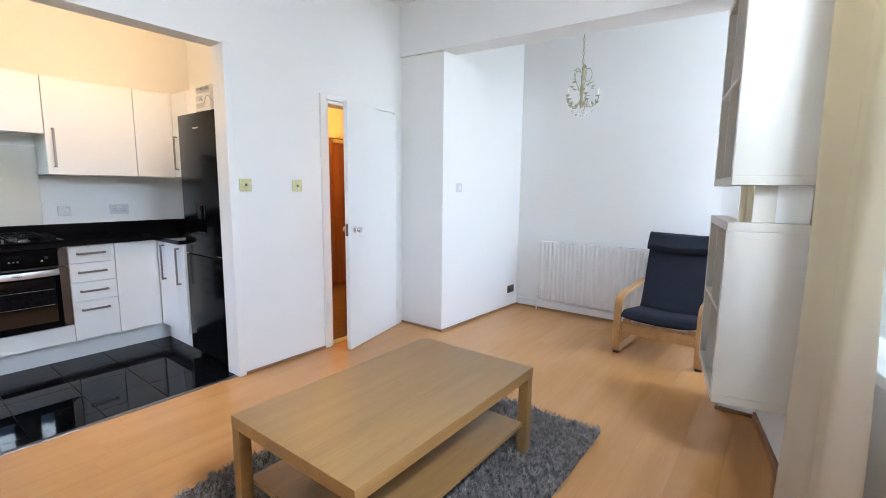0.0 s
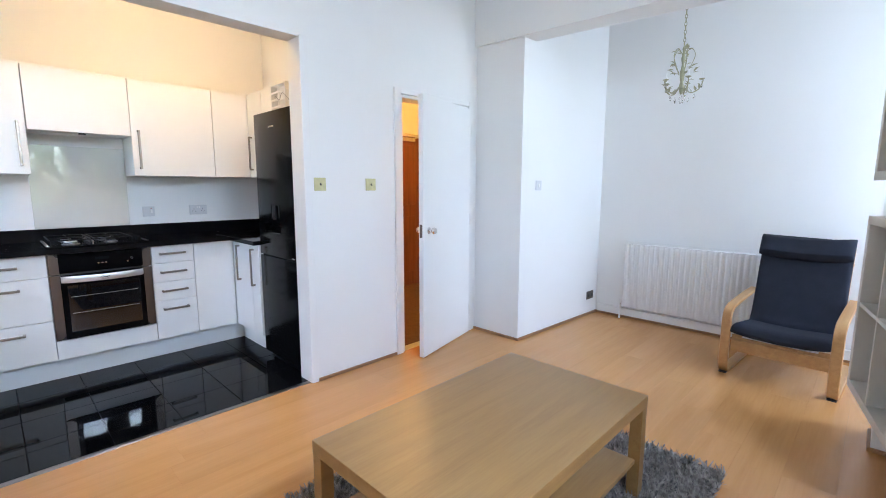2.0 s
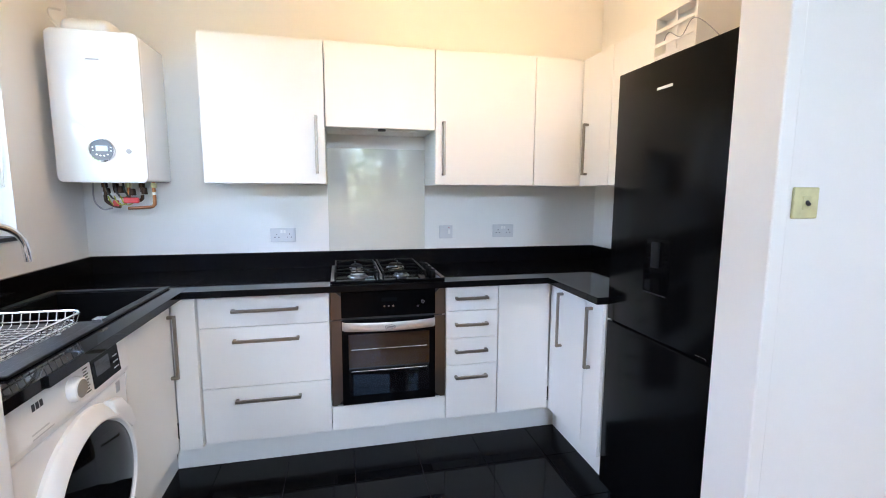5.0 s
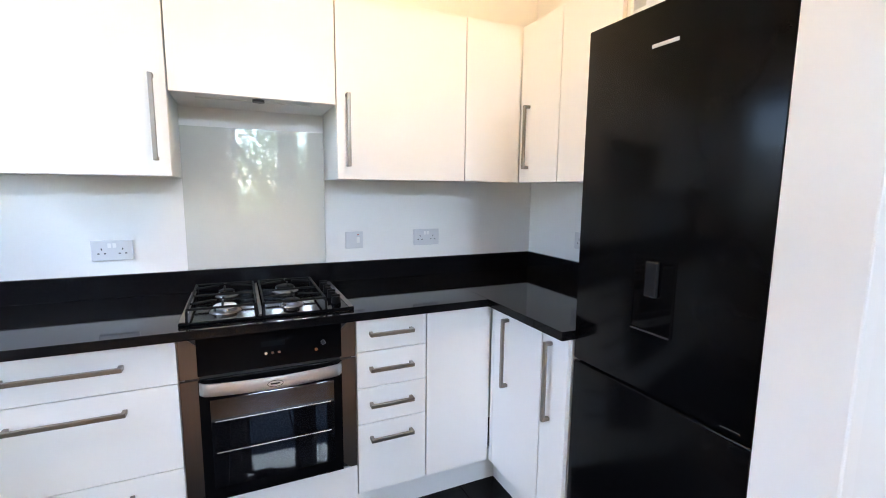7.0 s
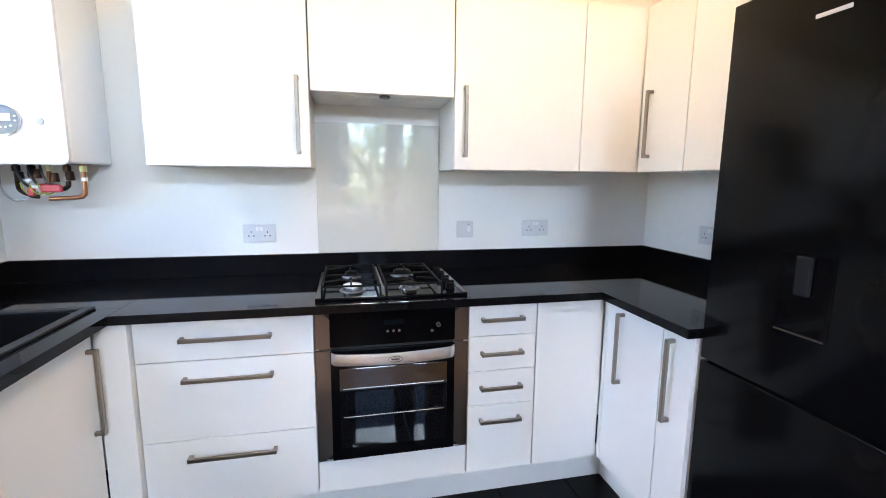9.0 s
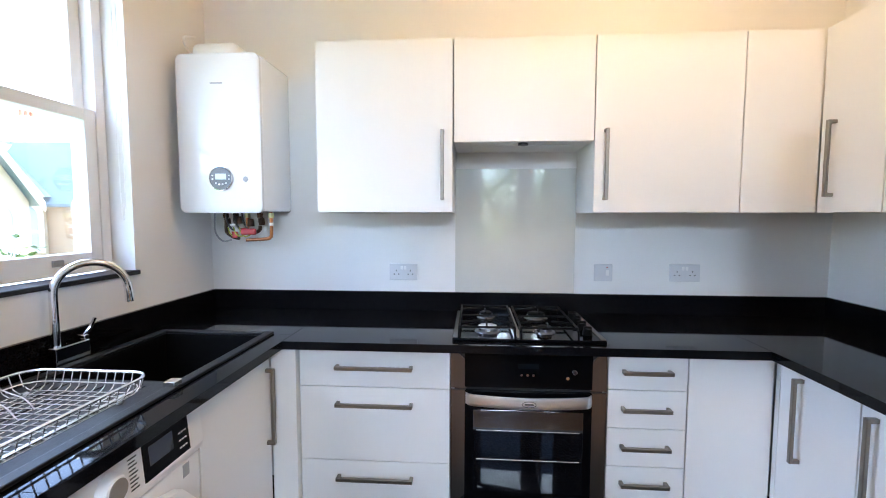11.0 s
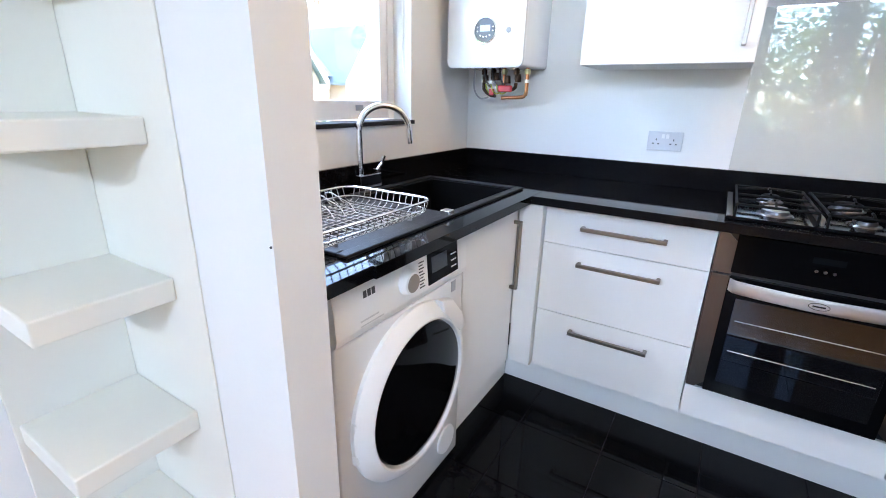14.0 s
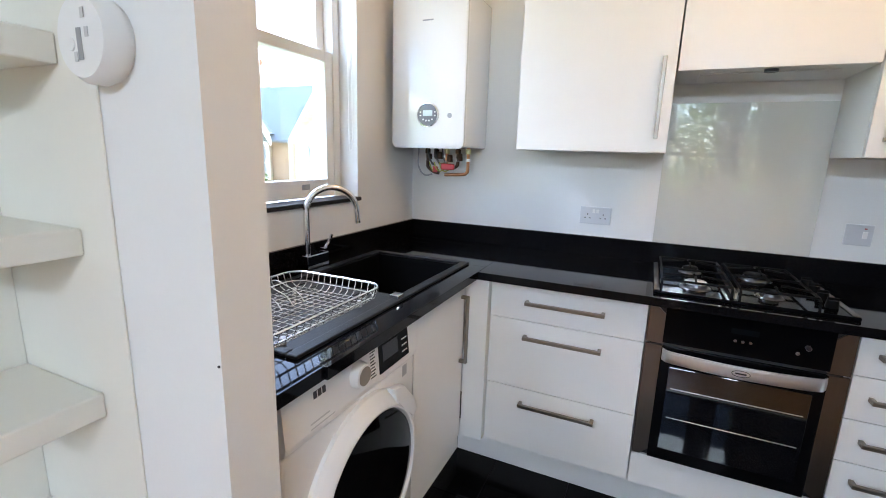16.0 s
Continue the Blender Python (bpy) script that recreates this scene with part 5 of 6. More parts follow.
# ---- wall shelves beside the curtain ----
def cube_shelf(name, label, z0, z1):
    t = thing(name, label, "shelf", local=WALL, group="wall shelves")
    a, b, f = 0.0, 0.69, -0.318
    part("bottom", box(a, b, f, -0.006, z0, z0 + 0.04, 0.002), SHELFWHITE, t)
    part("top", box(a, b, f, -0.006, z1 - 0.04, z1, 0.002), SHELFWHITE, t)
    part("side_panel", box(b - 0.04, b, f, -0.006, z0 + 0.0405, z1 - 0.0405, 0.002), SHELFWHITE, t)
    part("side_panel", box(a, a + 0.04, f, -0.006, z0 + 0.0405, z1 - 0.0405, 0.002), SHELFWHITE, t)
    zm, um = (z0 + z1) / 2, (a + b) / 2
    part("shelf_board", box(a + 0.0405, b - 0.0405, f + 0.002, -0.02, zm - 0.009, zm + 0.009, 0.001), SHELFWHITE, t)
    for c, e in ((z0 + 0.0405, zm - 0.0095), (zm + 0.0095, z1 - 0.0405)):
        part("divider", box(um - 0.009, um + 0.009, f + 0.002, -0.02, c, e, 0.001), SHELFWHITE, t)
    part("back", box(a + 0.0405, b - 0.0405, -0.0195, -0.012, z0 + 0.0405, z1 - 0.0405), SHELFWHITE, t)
    for z in (z0 + 0.62 * (z1 - z0), z0 + 0.80 * (z1 - z0)):
        part("peg_hole", spin([(0.004, um + 0.0088), (0.004, um + 0.0096)], (0, 0, 0), "y", 10), DARKPLASTIC, t).matrix_local = Matrix.Translation((0, 0, 0)) @ Matrix.Translation((um + 0.0094, f + 0.06, z)) @ Matrix.Rotation(radians(-90), 4, "Z") @ Matrix.Translation((0, -um - 0.009, 0))
    return t


cube_shelf("cube_shelf", "off-white cube shelf unit hung above the floor", 0.345, 1.205)
cube_shelf("cube_shelf", "tall off-white cube shelf unit under the ceiling", 1.372, 2.345)
t = thing("mirror_box", "low mirror-fronted box between the two shelf units", "box", local=WALL @ Matrix.Translation((0, 0, 1.205)))
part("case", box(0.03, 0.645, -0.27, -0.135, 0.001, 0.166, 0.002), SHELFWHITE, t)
# added board: its white stands in for brightly lit wall in the gap
part("back_panel", box(0.03, 0.64, -0.1345, -0.008, 0.001, 0.166, 0.001), CARCASS, t, "white board added in place of the lit wall behind the box")
part("mirror", box(0.03, 0.645, -0.276, -0.2705, 0.002, 0.165, 0.0008), MIRROR, t, "mirror glass front")
part("mirror", box(0.6455, 0.650, -0.276, -0.222, 0.002, 0.165, 0.0008), MIRROR, t, "mirror strip round the corner")

# ---- corner shelves by the kitchen opening ----
t = thing("corner_shelves", "cream painted built-in shelves in the corner", "shelf", (-2.98, -0.6, 0))
part("upright", box(-3.1045, -3.100, -0.748, -0.355, 0, 2.35, 0.002), CREAMSHELF, t)
part("back", box(-3.0995, -2.84, -0.748, -0.738, 0, 2.35, 0.002), CREAMSHELF, t)
for z in (0.225, 0.555, 0.90, 1.234, 1.57, 1.90, 2.22):
    part("shelf_board", box(-3.0995, -2.85, -0.737, -0.452, z - 0.052, z, 0.004), CREAMSHELF, t)

# ---- coffee table ----
t = thing("coffee_table", "oak-effect coffee table with square legs and a lower shelf", "table", (-1.41, 1.6, 0))
TX0, TX1, TY0, TY1 = -1.766, -1.056, 1.015, 2.187
part("tabletop", box(TX0, TX1, TY0, TY1, 0.414, 0.464, 0.002), OAK, t)
for x in (TX0 + 0.001, TX1 - 0.051):
    for y in (TY0 + 0.001, TY1 - 0.051):
        part("leg", box(x, x + 0.05, y, y + 0.05, 0.011, 0.4135, 0.002), OAK, t)
part("lower_shelf", box(TX0 + 0.02, TX1 - 0.02, TY0 + 0.052, TY1 - 0.052, 0.165, 0.185, 0.0015), OAK, t)

# ---- rug ----
t = thing("shaggy_rug", "dark grey shaggy rug under the coffee table", "rug", (-1.46, 1.75, 0))
GX0, GX1, GY0, GY1 = -2.115, -0.83, 0.93, 2.60
part("backing", box(GX0, GX1, GY0, GY1, 0.001, 0.010, 0.003), RUGBASE, t)
rng = np.random.default_rng(7)
n = 46000
ox = rng.uniform(GX0 - 0.005, GX1 + 0.005, n)
oy = rng.uniform(GY0 - 0.005, GY1 + 0.005, n)
clump = np.sin(ox * 61 + 2.1 * np.sin(oy * 37)) * np.cos(oy * 53 + 1.7 * np.sin(ox * 41))
az, hh, ln, wd = rng.uniform(0, 2.2, n) + 4.0 * clump, rng.uniform(0.008, 0.030, n), rng.uniform(0.004, 0.032, n), rng.uniform(0.0018, 0.0045, n)
base = np.stack([ox, oy, np.full(n, 0.008)], 1)
sidev = np.stack([-np.sin(az), np.cos(az), np.zeros(n)], 1) * wd[:, None]
tipv = np.stack([ox + np.cos(az) * ln, oy + np.sin(az) * ln, 0.008 + hh * (1 + 0.45 * clump)], 1)
vs = np.concatenate([base - sidev, base + sidev, tipv - sidev * 0.5, tipv + sidev * 0.5]) - np.array([-1.46, 1.75, 0])
fs = [(i, n + i, 3 * n + i, 2 * n + i) for i in range(n)]
me = bpy.data.meshes.new("pile")
me.from_pydata(vs.tolist(), [], fs)
me.materials.append(RUGPILE)
pile = new("pile", me)
pile.parent = t
tagged(pile, "tangled grey yarn pile", kind="stuff")

# ---- armchair ----
t = thing("armchair", "bentwood birch armchair with dark slate blue cushions", "chair", local=Matrix.Translation((-0.82, 4.33, 0)) @ Matrix.Rotation(radians(-3), 4, "Z") @ Matrix.Diagonal((1, 1, 0.975, 1)))
side_path = [(p.y, p.z) for p in smooth_path([(0, 0.32, 0.53), (0, 0.10, 0.525), (0, -0.22, 0.505), (0, -0.34, 0.485), (0, -0.385, 0.43), (0, -0.392, 0.33), (0, -0.395, 0.12), (0, -0.385, 0.04), (0, -0.35, 0.016), (0, -0.25, 0.013), (0, 0.36, 0.013)], 5)]
for x0 in (-0.335, 0.275):
    part("side_frame", ribbon(side_path, 0.025, (x0, x0 + 0.06)), BIRCH, t, "bent birch arm and runner", True)
    part("foot_pad", box(x0 + 0.005, x0 + 0.055, -0.40, -0.36, 0.0, 0.006, 0.001), DARKPLASTIC, t)
seat_path = [(p.y, p.z) for p in smooth_path([(0, -0.36, 0.285), (0, -0.20, 0.262), (0, 0.02, 0.235), (0, 0.14, 0.27), (0, 0.21, 0.40), (0, 0.29, 0.66), (0, 0.38, 0.92)], 5)]
for x0 in (-0.272, 0.212):
    part("seat_rail", ribbon(seat_path, 0.025, (x0, x0 + 0.06)), BIRCH, t, "bent birch seat rail", True)
for y, z in ((-0.33, 0.268), (0.10, 0.24), (0.34, 0.80)):
    part("cross_bar", box(-0.274, 0.274, y - 0.03, y + 0.03, z - 0.011, z + 0.011, 0.003), BIRCH, t)
part("front_board", box(-0.274, 0.274, -0.372, -0.350, 0.175, 0.262, 0.004), BIRCH, t, "wide birch front board")
part("webbing", box(-0.268, 0.268, -0.345, -0.31, 0.272, 0.292, 0.004), WHITEPLASTIC, t, "pale webbing under the seat pad")
part("floor_bar", box(-0.275, 0.275, 0.22, 0.28, 0.022, 0.044, 0.003), surf("dark_bar", (0.03, 0.02, 0.015), 0.5), t, "dark floor cross bar")


def cushion(path, width, thick, name, label, quilt=0.006):
    """A soft pad along a bent path with swollen middle and seam lines."""
    pts = smooth_path([(0, a, b) for a, b in path], 6)
    bm = bmesh.new()
    rows = []
    m = 20
    for i, q in enumerate(pts):
        d = (pts[min(i + 1, len(pts) - 1)] - pts[max(i - 1, 0)]).normalized()
        nrm = Vector((0, -d.z, d.y))
        s = i / (len(pts) - 1)
        end = min(1.0, 5.0 * min(s, 1 - s) + 0.30)
        row = []
        for k in range(2 * m):
            a = 2 * math.pi * k / (2 * m)
            cx_, sy_ = math.copysign(abs(math.cos(a)) ** 0.35, math.cos(a)), math.copysign(abs(math.sin(a)) ** 0.55, math.sin(a))
            row.append(bm.verts.new(q + Vector((cx_ * width / 2, 0, 0.022 * (cx_ * cx_ - 0.6))) + nrm * (sy_ * thick / 2 * end * (1 + quilt * 8 * math.sin(9 * s)))))
        rows.append(row)
    for A, B in zip(rows, rows[1:]):
        for k in range(2 * m):
            bm.faces.new((A[k], A[(k + 1) % (2 * m)], B[(k + 1) % (2 * m)], B[k]))
    bm.faces.new(rows[0])
    bm.faces.new(rows[-1])
    return part(name, bm, FABRIC, t, label, True)


cushion([(-0.415, 0.325), (-0.33, 0.345), (-0.10, 0.315), (0.08, 0.29)], 0.55, 0.075, "seat_cushion", "dark slate blue seat pad")
cushion([(0.085, 0.295), (0.135, 0.36), (0.19, 0.52), (0.25, 0.72), (0.325, 0.945)], 0.55, 0.065, "back_cushion", "dark slate blue back pad")
cushion([(0.215, 0.835), (0.24, 0.88), (0.265, 0.93), (0.295, 0.985)], 0.56, 0.12, "head_pillow", "rolled dark blue head pillow")

# ---- radiator ----
t = thing("radiator", "white ribbed panel radiator under the alcove wall", "radiator", (-1.55, 4.79, 0.1))
RX, RXE = -2.236, -0.86
bm = bmesh.new()
prof = []
nflute = 30
for i in range(nflute):
    a = RX + (RXE - RX) * i / nflute
    w = (RXE - RX) / nflute
    prof += [(a, 4.756), (a + 0.34 * w, 4.756), (a + 0.46 * w, 4.747), (a + 0.88 * w, 4.747)]
prof.append((RXE, 4.756))
zs = [0.135, 0.16, 0.745, 0.775]
vr = [[bm.verts.new((x, y if 0 < j < 3 else 4.756, z)) for x, y in prof] for j, z in enumerate(zs)]
for A, B in zip(vr, vr[1:]):
    for i in range(len(prof) - 1):
        bm.faces.new((A[i], A[i + 1], B[i + 1], B[i]))
part("ribbed_face", bm, WHITEENAMEL, t, "pressed ribbed face", True)
part("panel", box(RX - 0.008, RXE + 0.008, 4.766, 4.8, 0.128, 0.782, 0.006), WHITEENAMEL, t)
part("bracket", box(-2.0, -1.97, 4.8, 4.84, 0.25, 0.65), WHITEENAMEL, t)
part("bracket", box(-1.15, -1.12, 4.8, 4.84, 0.25, 0.65), WHITEENAMEL, t)
part("valve", cyl((-2.262, 4.78, 0.10), (-2.262, 4.78, 0.18), 0.014, 0.011, 16), WHITEPLASTIC, t, "white radiator valve", True)
part("pipe", cyl((-2.262, 4.78, 0.0), (-2.262, 4.78, 0.11), 0.0075, seg=12), WHITEPLASTIC, t, smooth=True)
part("tail", cyl((-2.262, 4.78, 0.155), (-2.236, 4.78, 0.155), 0.009, seg=12), CHROME, t, smooth=True)

# ---- chandelier ----
CX, CY = -1.64, 4.2
t = thing("chandelier", "cream metal leaf chandelier with crystal drops on a chain", "chandelier", (CX, CY, 3.08))
part("ceiling_rose", spin([(0.05, 3.078), (0.05, 3.06), (0.015, 3.03)], (CX, CY, 0), "z", 24), CREAMMETAL, t, smooth=True)
for i in range(21):
    z = 3.03 - i * 0.029
    a = 0 if i % 2 else math.pi / 2
    part("chain_link", tube([(CX + 0.008 * math.cos(b) * math.cos(a), CY + 0.008 * math.cos(b) * math.sin(a), z - 0.014 + 0.019 * math.sin(b)) for b in [2 * math.pi * k / 10 for k in range(10)]], 0.0025, 5, closed=True), CREAMMETAL, t)
part("stem", spin([(0.004, 2.42), (0.012, 2.40), (0.006, 2.37), (0.016, 2.33), (0.008, 2.28), (0.020, 2.22), (0.012, 2.15), (0.022, 2.11), (0.006, 2.06)], (CX, CY, 0), "z", 14), CREAMMETAL, t, smooth=True)
random.seed(4)


def leaf_bm(bm, p, d, up, size):
    """A small pointed leaf, cupped, two faces thick at the mid rib."""
    d, up = Vector(d).normalized(), Vector(up)
    s = d.cross(up).normalized()
    n_ = s.cross(d)
    q = [p, p + d * size * 0.4 + s * size * 0.22 + n_ * size * 0.1, p + d * size, p + d * size * 0.4 - s * size * 0.22 + n_ * size * 0.1, p + d * size * 0.45]
    v = [bm.verts.new(x) for x in q]
    for f in ((0, 1, 4), (1, 2, 4), (2, 3, 4), (3, 0, 4)):
        bm.faces.new([v[i] for i in f])


for i in range(5):
    a = 2 * math.pi * i / 5 + 0.3
    e = Vector((math.cos(a), math.sin(a), 0))
    o = Vector((CX, CY, 0))
    arm = smooth_path([o + e * 0.01 + Vector((0, 0, 2.13)), o + e * 0.06 + Vector((0, 0, 2.07)), o + e * 0.12 + Vector((0, 0, 2.09)), o + e * 0.145 + Vector((0, 0, 2.15)), o + e * 0.135 + Vector((0, 0, 2.17))], 5)
    ar = part("arm", tube(arm, 0.004, 6), CREAMMETAL, t, "curled cream arm", True)
    part("candle", cyl(o + e * 0.137 + Vector((0, 0, 2.165)), o + e * 0.137 + Vector((0, 0, 2.215)), 0.008, seg=12), WHITEPLASTIC, ar, "white candle sleeve", True)
    part("drip_pan", spin([(0.006, 2.155), (0.022, 2.163), (0.020, 2.167)], o + e * 0.137, "z", 16), CREAMMETAL, ar, smooth=True)
    part("scroll", tube(smooth_path([o + e * 0.008 + Vector((0, 0, 2.36)), o + e * 0.05 + Vector((0, 0, 2.40)), o + e * 0.08 + Vector((0, 0, 2.35)), o + e * 0.06 + Vector((0, 0, 2.28)), o + e * 0.03 + Vector((0, 0, 2.22))], 5), 0.003, 6), CREAMMETAL, t, "upper scroll", True)
    bm = bmesh.new()
    for k in range(7):
        p = arm[2 + k * 2] if 2 + k * 2 < len(arm) else arm[-1]
        leaf_bm(bm, p, (random.uniform(-1, 1), random.uniform(-1, 1), random.uniform(-0.2, 1)), (0.2, 0.3, 1), random.uniform(0.035, 0.06))
        p2 = o + e * random.uniform(0.02, 0.08) + Vector((0, 0, random.uniform(2.2, 2.4)))
        leaf_bm(bm, p2, (e.x + random.uniform(-0.5, 0.5), e.y + random.uniform(-0.5, 0.5), random.uniform(-0.5, 0.8)), (0.2, 0.3, 1), random.uniform(0.035, 0.06))
    part("leaves", bm, CREAMMETAL, ar, "thin cream metal leaves")
    for k, (r_, zz) in enumerate(((0.137, 2.12), (0.09, 2.045), (0.05, 2.02))):
        c = o + e * r_ + Vector((0, 0, zz))
        part("crystal_drop", spin([(0.001, 0.022), (0.007, 0.0), (0.009, -0.008), (0.001, -0.022)], c, "z", 8), CRYSTAL, ar, "clear crystal drop")
part("finial", spin([(0.002, 2.06), (0.014, 2.03), (0.010, 2.005), (0.001, 1.985)], (CX, CY, 0), "z", 12), CRYSTAL, t, "clear crystal finial")

# ---- kitchen lamp (unseen, added for warmth) and hall lamp ----
t = thing("added_ceiling_lamp", "round white flush ceiling lamp, unseen, added to warm the kitchen", "lamp", (-3.72, 1.25, TOP))
part("base", spin([(0.115, TOP), (0.115, TOP - 0.022), (0.108, TOP - 0.028)], (-3.72, 1.25, 0), "z", 36), WHITEPLASTIC, t, smooth=True)
part("diffuser", spin([(0.105, TOP - 0.028), (0.100, TOP - 0.055), (0.075, TOP - 0.078), (0.03, TOP - 0.09), (0.002, TOP - 0.092)], (-3.72, 1.25, 0), "z", 36), glow("warm_lens", (1.0, 0.80, 0.45), 1.5), t, "glowing warm diffuser", True)
t = thing("hall_lamp", "small round ceiling lamp lighting the hall", "lamp", (-4.0, 3.55, 2.8))
part("base", spin([(0.06, 2.798), (0.06, 2.77)], (-4.0, 3.55, 0), "z", 28), WHITEPLASTIC, t)
part("globe", spin([(0.02, 2.77), (0.06, 2.74), (0.07, 2.70), (0.05, 2.66), (0.005, 2.645)], (-4.0, 3.55, 0), "z", 24), glow("warm_globe", (1.0, 0.55, 0.18), 1.0), t, "glowing warm globe", True)

# ---- outside ----
GZ = -3.7
bm = bmesh.new()
bmesh.ops.create_grid(bm, x_segments=2, y_segments=2, size=400, matrix=Matrix.Translation((0, 0, GZ)))
struct("ground", bm, GRASS, "garden ground far below the windows", "ground")


def brick_house(x0, x1, y, gables, label):
    """A Victorian terrace house: brick front, slate roofs, gabled bays with arched windows, chimney."""
    h = thing("house", label, "house", ((x0 + x1) / 2, y - 4, GZ))
    eave, ridge = 2.2, 4.6
    part("wall", box(x0, x1, y - 8, y, GZ, eave), BRICK, h, "yellow stock brick wall")
    bm = bmesh.new()
    v = [bm.verts.new(p) for p in ((x0 - 0.1, y + 0.3, eave - 0.1), (x1 + 0.1, y + 0.3, eave - 0.1), (x1 + 0.1, y - 4, ridge), (x0 - 0.1, y - 4, ridge), (x0 - 0.1, y - 8.3, eave - 0.1), (x1 + 0.1, y - 8.3, eave - 0.1))]
    for f in ((0, 1, 2, 3), (3, 2, 5, 4), (0, 3, 4), (1, 5, 2), (0, 4, 5, 1)):
        bm.faces.new([v[i] for i in f])
    roof = part("roof", bm, ROOFSLATE, h, "blue-grey slate roof")
    ch = part("chimney", box(x0 + 0.4, x0 + 1.3, y - 4.4, y - 3.6, ridge - 0.6, ridge + 1.2, 0.03), BRICK, roof, "brick chimney stack")
    for k in range(3):
        part("chimney_pot", cyl((x0 + 0.6 + k * 0.25, y - 4, ridge + 1.2), (x0 + 0.6 + k * 0.25, y - 4, ridge + 1.6), 0.10, 0.08, 12), surf("terracotta", (0.35, 0.15, 0.08), 0.8), roof)
    for g in gables:
        w, apex = 1.7, 4.2
        bm = bmesh.new()
        a = [bm.verts.new(p) for p in ((g - w, y + 1.0, GZ), (g + w, y + 1.0, GZ), (g + w, y + 1.0, 1.9), (g, y + 1.0, apex), (g - w, y + 1.0, 1.9))]
        b = [bm.verts.new(q.co + Vector((0, -3.2, 0))) for q in a]
        bm.faces.new(a)
        bm.faces.new(b)
        for i in range(5):
            bm.faces.new((a[i], a[(i + 1) % 5], b[(i + 1) % 5], b[i]))
        part("gable", bm, BRICK, h, "gabled brick bay")
        for s in (-1, 1):
            bm = bmesh.new()
            q = [Vector((g + s * (w + 0.25), y + 1.25, 1.72)), Vector((g, y + 1.25, apex + 0.12)), Vector((g, y - 3.0, apex + 0.12)), Vector((g + s * (w + 0.25), y - 3.0, 1.72))]
            lo = [bm.verts.new(p) for p in q]
            up = [bm.verts.new(p + Vector((0, 0, 0.12))) for p in q]
            bm.faces.new(lo)
            bm.faces.new(up)
            for i in range(4):
                bm.faces.new((lo[i], lo[(i + 1) % 4], up[(i + 1) % 4], up[i]))
            part("gable_roof", bm, ROOFSLATE, h, "slate gable slope")
            bm = bmesh.new()
            q = [Vector((g + s * (w + 0.28), y + 1.27, 1.55)), Vector((g, y + 1.27, apex - 0.02)), Vector((g, y + 1.27, apex + 0.26)), Vector((g + s * (w + 0.28), y + 1.27, 1.86))]
            lo = [bm.verts.new(p) for p in q]
            up = [bm.verts.new(p + Vector((0, 0.06, 0))) for p in q]
            bm.faces.new(lo)
            bm.faces.new(up)
            for i in range(4):
                bm.faces.new((lo[i], lo[(i + 1) % 4], up[(i + 1) % 4], up[i]))
            part("barge_board", bm, STONE, h, "white barge board")
    xs = [g + d for g in gables for d in (-0.7, 0.7)] + [(a + b) / 2 for a, b in zip(gables, gables[1:])]
    for wx in xs:
        front = y + (1.0 if any(abs(wx - g) < 1.7 for g in gables) else 0.0)
        for wz in (-2.6, 0.1):
            arch = [(0.42 * math.cos(radians(k * 15)), 1.25 + 0.42 * math.sin(radians(k * 15))) for k in range(13)]
            prof = [(0.42, 0)] + arch + [(-0.42, 0)]
            bm = bmesh.new()
            outer = [(p * 1.35, q * 1.12 - 0.06) for p, q in prof]
            rings = [[bm.verts.new((wx + p, front + d, wz + q)) for p, q in pr] for pr, d in ((outer, -0.02), (outer, 0.10), (prof, 0.10), (prof, 0.02))]
            for A, B in zip(rings, rings[1:]):
                for i in range(len(A)):
                    bm.faces.new((A[i], A[(i + 1) % len(A)], B[(i + 1) % len(A)], B[i]))
            wdw = part("window", bm, STONE, h, "arched window with white stone surround")
            bm = bmesh.new()
            bm.faces.new([bm.verts.new((wx + p, front + 0.03, wz + q)) for p, q in prof])
            part("pane", bm, GREYPLASTIC, wdw, "grey window glass")
            part("glazing_bar", box(wx - 0.42, wx + 0.42, front + 0.03, front + 0.06, wz + 0.68, wz + 0.75, 0.0, box(wx - 0.03, wx + 0.03, front + 0.03, front + 0.06, wz, wz + 1.6)), STONE, wdw)
    return h


brick_house(-22.6, -12.6, -15.5, (-20.2, -15.2), "yellow brick terraced house with slate gables and arched windows")
brick_house(-33.0, -23.0, -15.5, (-30.4, -25.4), "next yellow brick house along the terrace")
brick_house(-12.2, -2.2, -15.5, (-9.8, -4.8), "nearer yellow brick house along the terrace")


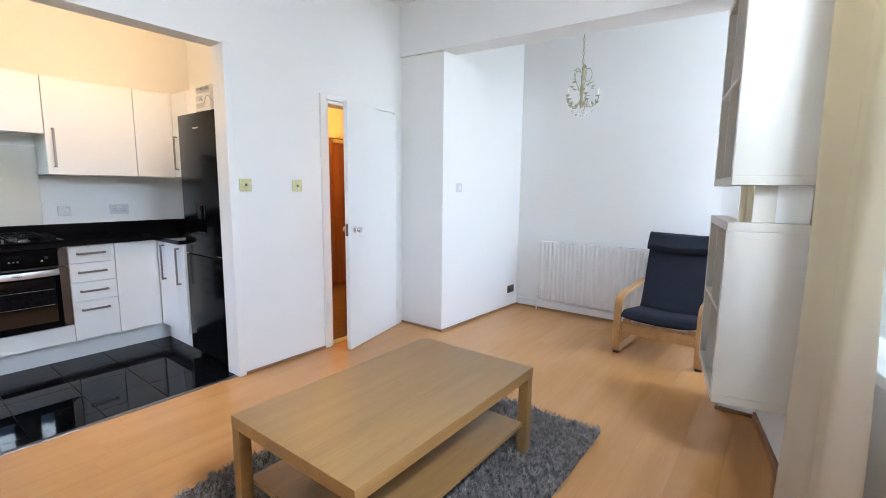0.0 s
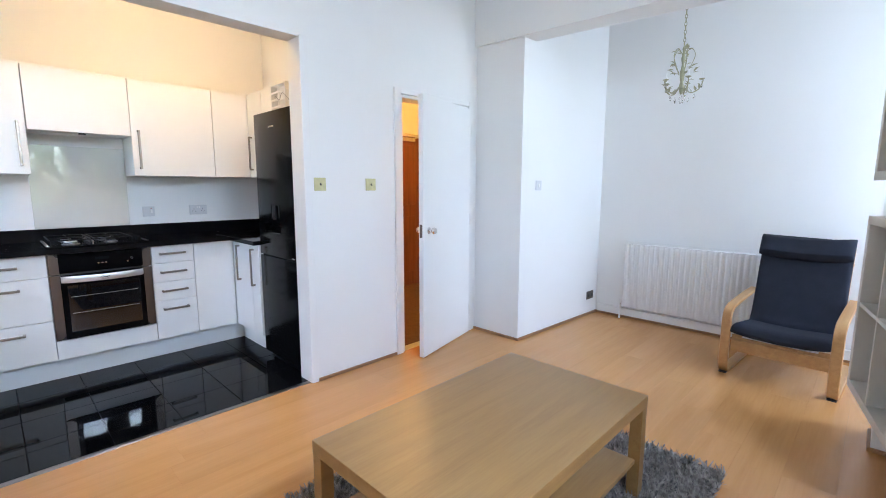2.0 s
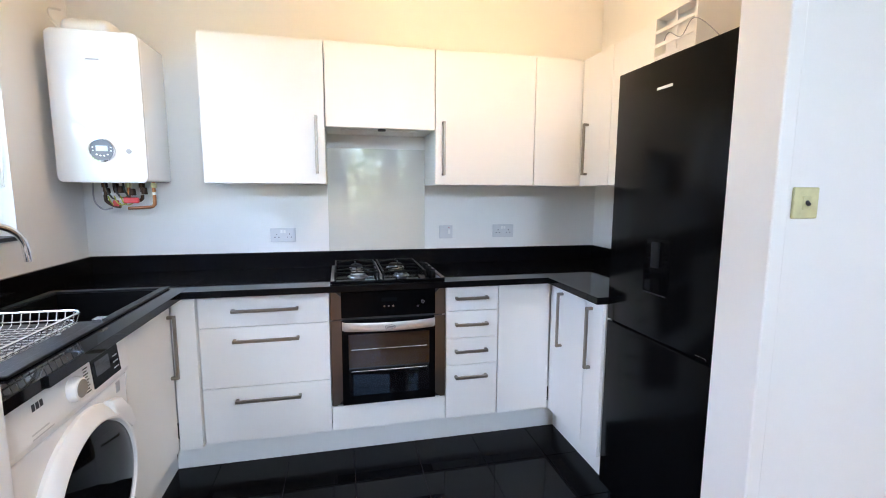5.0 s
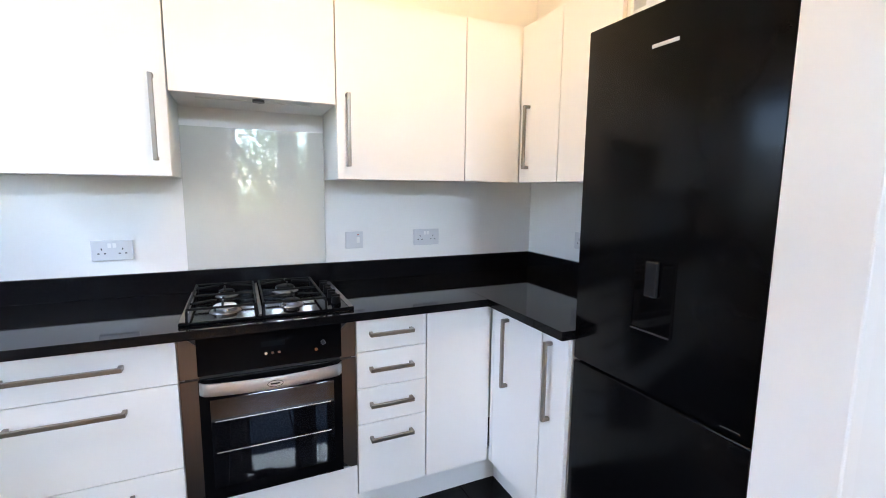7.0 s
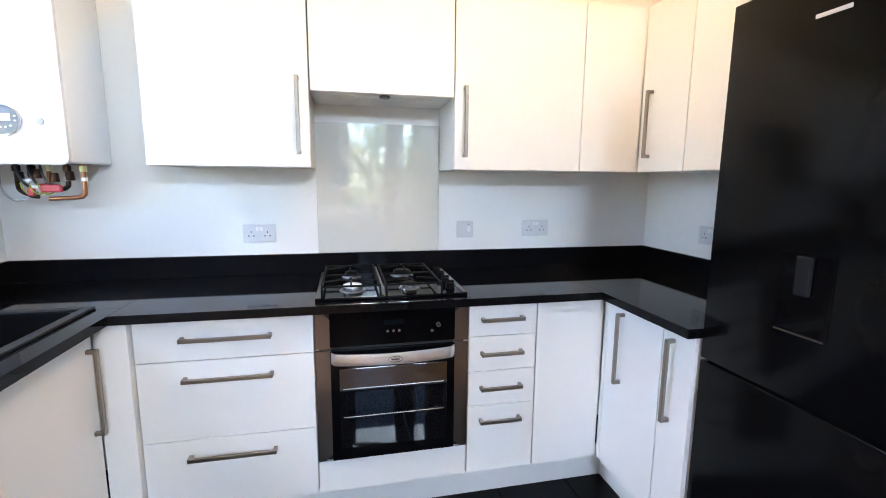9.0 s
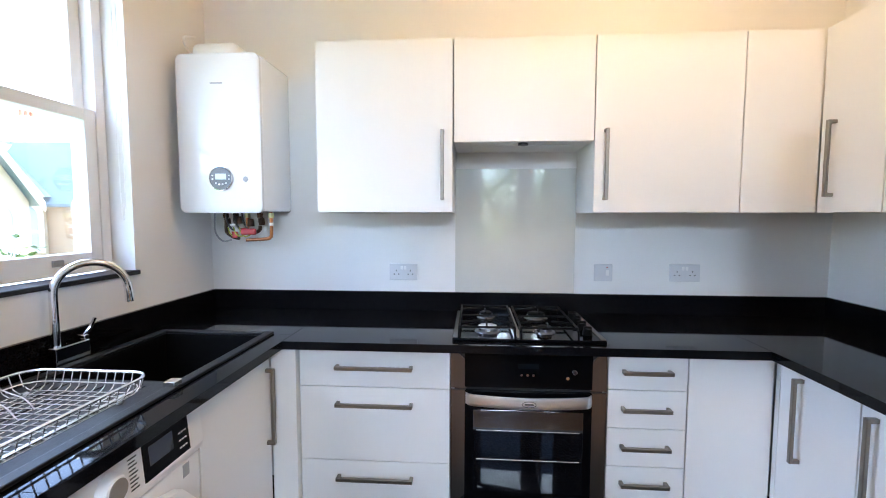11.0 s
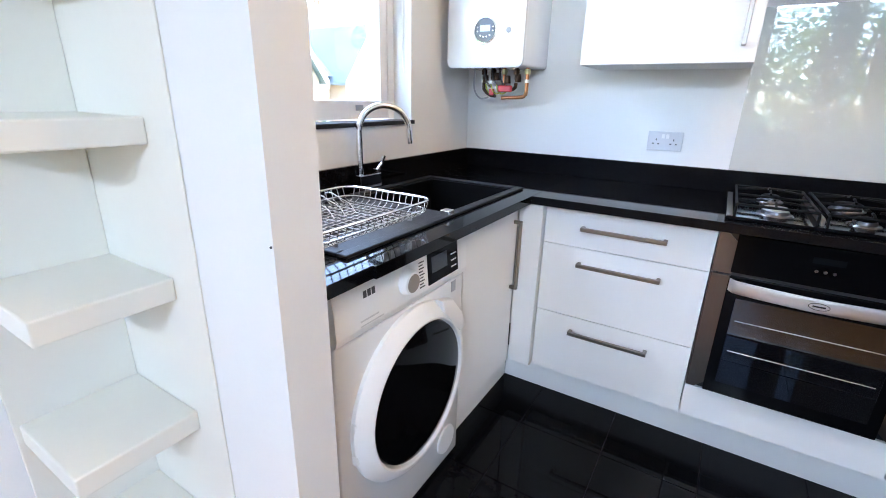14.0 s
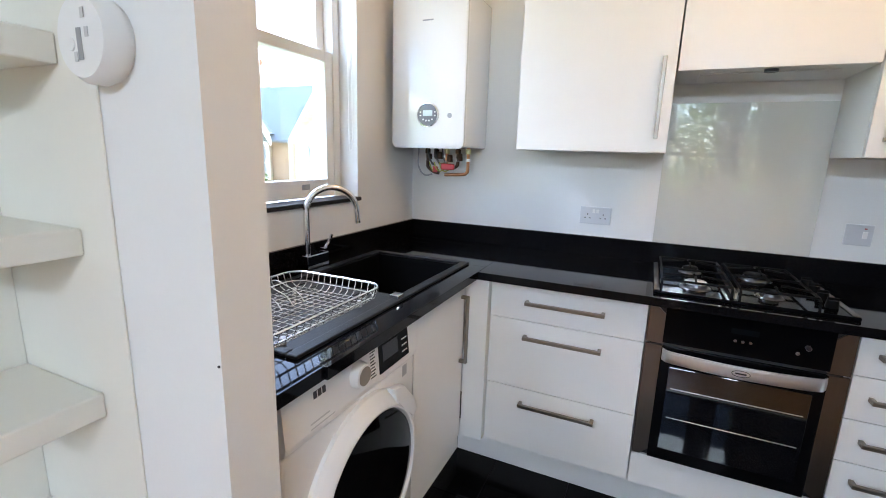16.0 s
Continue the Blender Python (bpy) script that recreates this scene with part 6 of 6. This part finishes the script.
def tree(place, height, spread, seed, label, leaves):
    """A tapered trunk with forking limbs and a crown of many small leaves in uneven clumps."""
    rnd = random.Random(seed)
    base = Vector(place)
    t = thing("tree", label, "tree", place)
    bm = bmesh.new()
    ends = []
    fork = base + Vector((rnd.uniform(-0.3, 0.3), rnd.uniform(-0.3, 0.3), height * 0.38))
    tube(smooth_path([base - Vector((0, 0, 0.2)), base + Vector((0.05, 0.0, height * 0.2)), fork], 4), [0.24 - 0.012 * i for i in range(9)], 10, bm)
    for i in range(9):
        a = 2 * math.pi * i / 9 + rnd.uniform(-0.3, 0.3)
        rise = rnd.uniform(0.2, 0.6) * height
        end = fork + Vector((math.cos(a) * spread * rnd.uniform(0.45, 0.9), math.sin(a) * spread * rnd.uniform(0.45, 0.9), rise))
        mid = fork.lerp(end, 0.5) + Vector((rnd.uniform(-0.4, 0.4), rnd.uniform(-0.4, 0.4), 0.3))
        pts = smooth_path([fork, mid, end], 5)
        tube(pts, [0.11 * (1 - k / len(pts)) + 0.015 for k in range(len(pts))], 7, bm)
        ends += [mid, mid.lerp(end, 0.5), end]
        for _ in range(3):
            p = pts[rnd.randint(4, len(pts) - 1)]
            q = p + Vector((rnd.uniform(-1, 1), rnd.uniform(-1, 1), rnd.uniform(-0.3, 0.9))) * spread * 0.35
            tube([p, p.lerp(q, 0.5) + Vector((0, 0, 0.1)), q], [0.03, 0.02, 0.008], 5, bm)
            ends.append(q)
    part("trunk", bm, BARK, t, "brown trunk and limbs", True)
    bm_v, bm_f = [], []
    for _ in range(leaves):
        c = rnd.choice(ends)
        p = c + Vector((rnd.gauss(0, 0.34), rnd.gauss(0, 0.34), rnd.gauss(0, 0.26))) * spread * 0.42
        d = Vector((rnd.uniform(-1, 1), rnd.uniform(-1, 1), rnd.uniform(-0.8, 0.4))).normalized()
        s = d.orthogonal().normalized()
        s.rotate(Matrix.Rotation(rnd.uniform(0, 6.28), 3, d))
        size = rnd.uniform(0.10, 0.17)
        k = len(bm_v)
        nn = d.cross(s)
        for q in (p, p + d * size * 0.5 + s * size * 0.36 + nn * size * 0.12, p + d * size, p + d * size * 0.5 - s * size * 0.36 + nn * size * 0.12):
            bm_v.append(tuple(q - base))
        bm_f += [(k, k + 1, k + 2), (k, k + 2, k + 3)]
    me = bpy.data.meshes.new("crown")
    me.from_pydata(bm_v, [], bm_f)
    me.materials.append(LEAF)
    c = new("crown", me)
    c.parent = t
    tagged(c, "uneven crown of small green leaves", kind="stuff")
    return t


tree((9.5, 2.2, GZ), 8.6, 3.2, 3, "leafy green garden tree outside the living room", 7500)
tree((11.0, -2.6, GZ), 7.6, 3.0, 8, "leafy green street tree by the house", 6000)
tree((10.5, 6.5, GZ), 9.0, 3.4, 12, "tall leafy green tree by the street", 6000)
tree((-10.4, -9.4, GZ), 4.4, 1.5, 21, "small garden tree with yellow-green leaves", 4000)

# ---- floor pieces ----
SZT = 0.33
full = None
for i in range(6):
    for j in range(11):
        x1 = -3.15 - i * SZT
        x0 = max(x1 - SZT, XK)
        y0 = max(-1.00 + j * SZT, YW)
        y1 = min(-1.00 + (j + 1) * SZT, YK)
        if x1 - x0 < 0.03 or y1 - y0 < 0.03:
            continue
        key = (round(x1 - x0, 3), round(y1 - y0, 3))
        if full is None:
            full = {}
        if key not in full:
            bm = box(-key[0] / 2 + 0.0015, key[0] / 2 - 0.0015, -key[1] / 2 + 0.0015, key[1] / 2 - 0.0015, -0.008, 0.0, 0.0012, seg=1)
            me = bpy.data.meshes.new("tile")
            bm.to_mesh(me)
            bm.free()
            me.materials.append(BLACKTILE)
            full[key] = me
        ob = new("tile", full[key])
        ob.location = ((x0 + x1) / 2, (y0 + y1) / 2, 0)
        ob.rotation_euler = (random.uniform(-0.0012, 0.0012), random.uniform(-0.0012, 0.0012), 0)
        ob.parent = floor_k
PW, PL = 0.192, 1.285
planks = {}
rnd = random.Random(5)
x = -3.135
while x < 1.35:
    x1 = min(x + PW, 1.4)
    y = YW - rnd.uniform(0, PL)
    while y < 4.93:
        y0, y1 = max(y, YW if x1 < 0.66 else 3.6), min(y + PL, 4.93)
        y += PL
        if y1 - y0 < 0.02:
            continue
        ln_ = round(y1 - y0, 2)
        key = (round(x1 - x, 3), ln_)
        if key not in planks:
            bm = box(-key[0] / 2 + 0.0002, key[0] / 2 - 0.0002, -(y1 - y0) / 2 + 0.0002, (y1 - y0) / 2 - 0.0002, -0.008, 0.0)
            me = bpy.data.meshes.new("plank")
            bm.to_mesh(me)
            bm.free()
            me.materials.append(LAMINATE)
            planks[key] = me
        ob = new("plank", planks[key])
        ob.location = ((x + x1) / 2, (y0 + y1) / 2, 0)
        ob.parent = floor_l
    x = x1
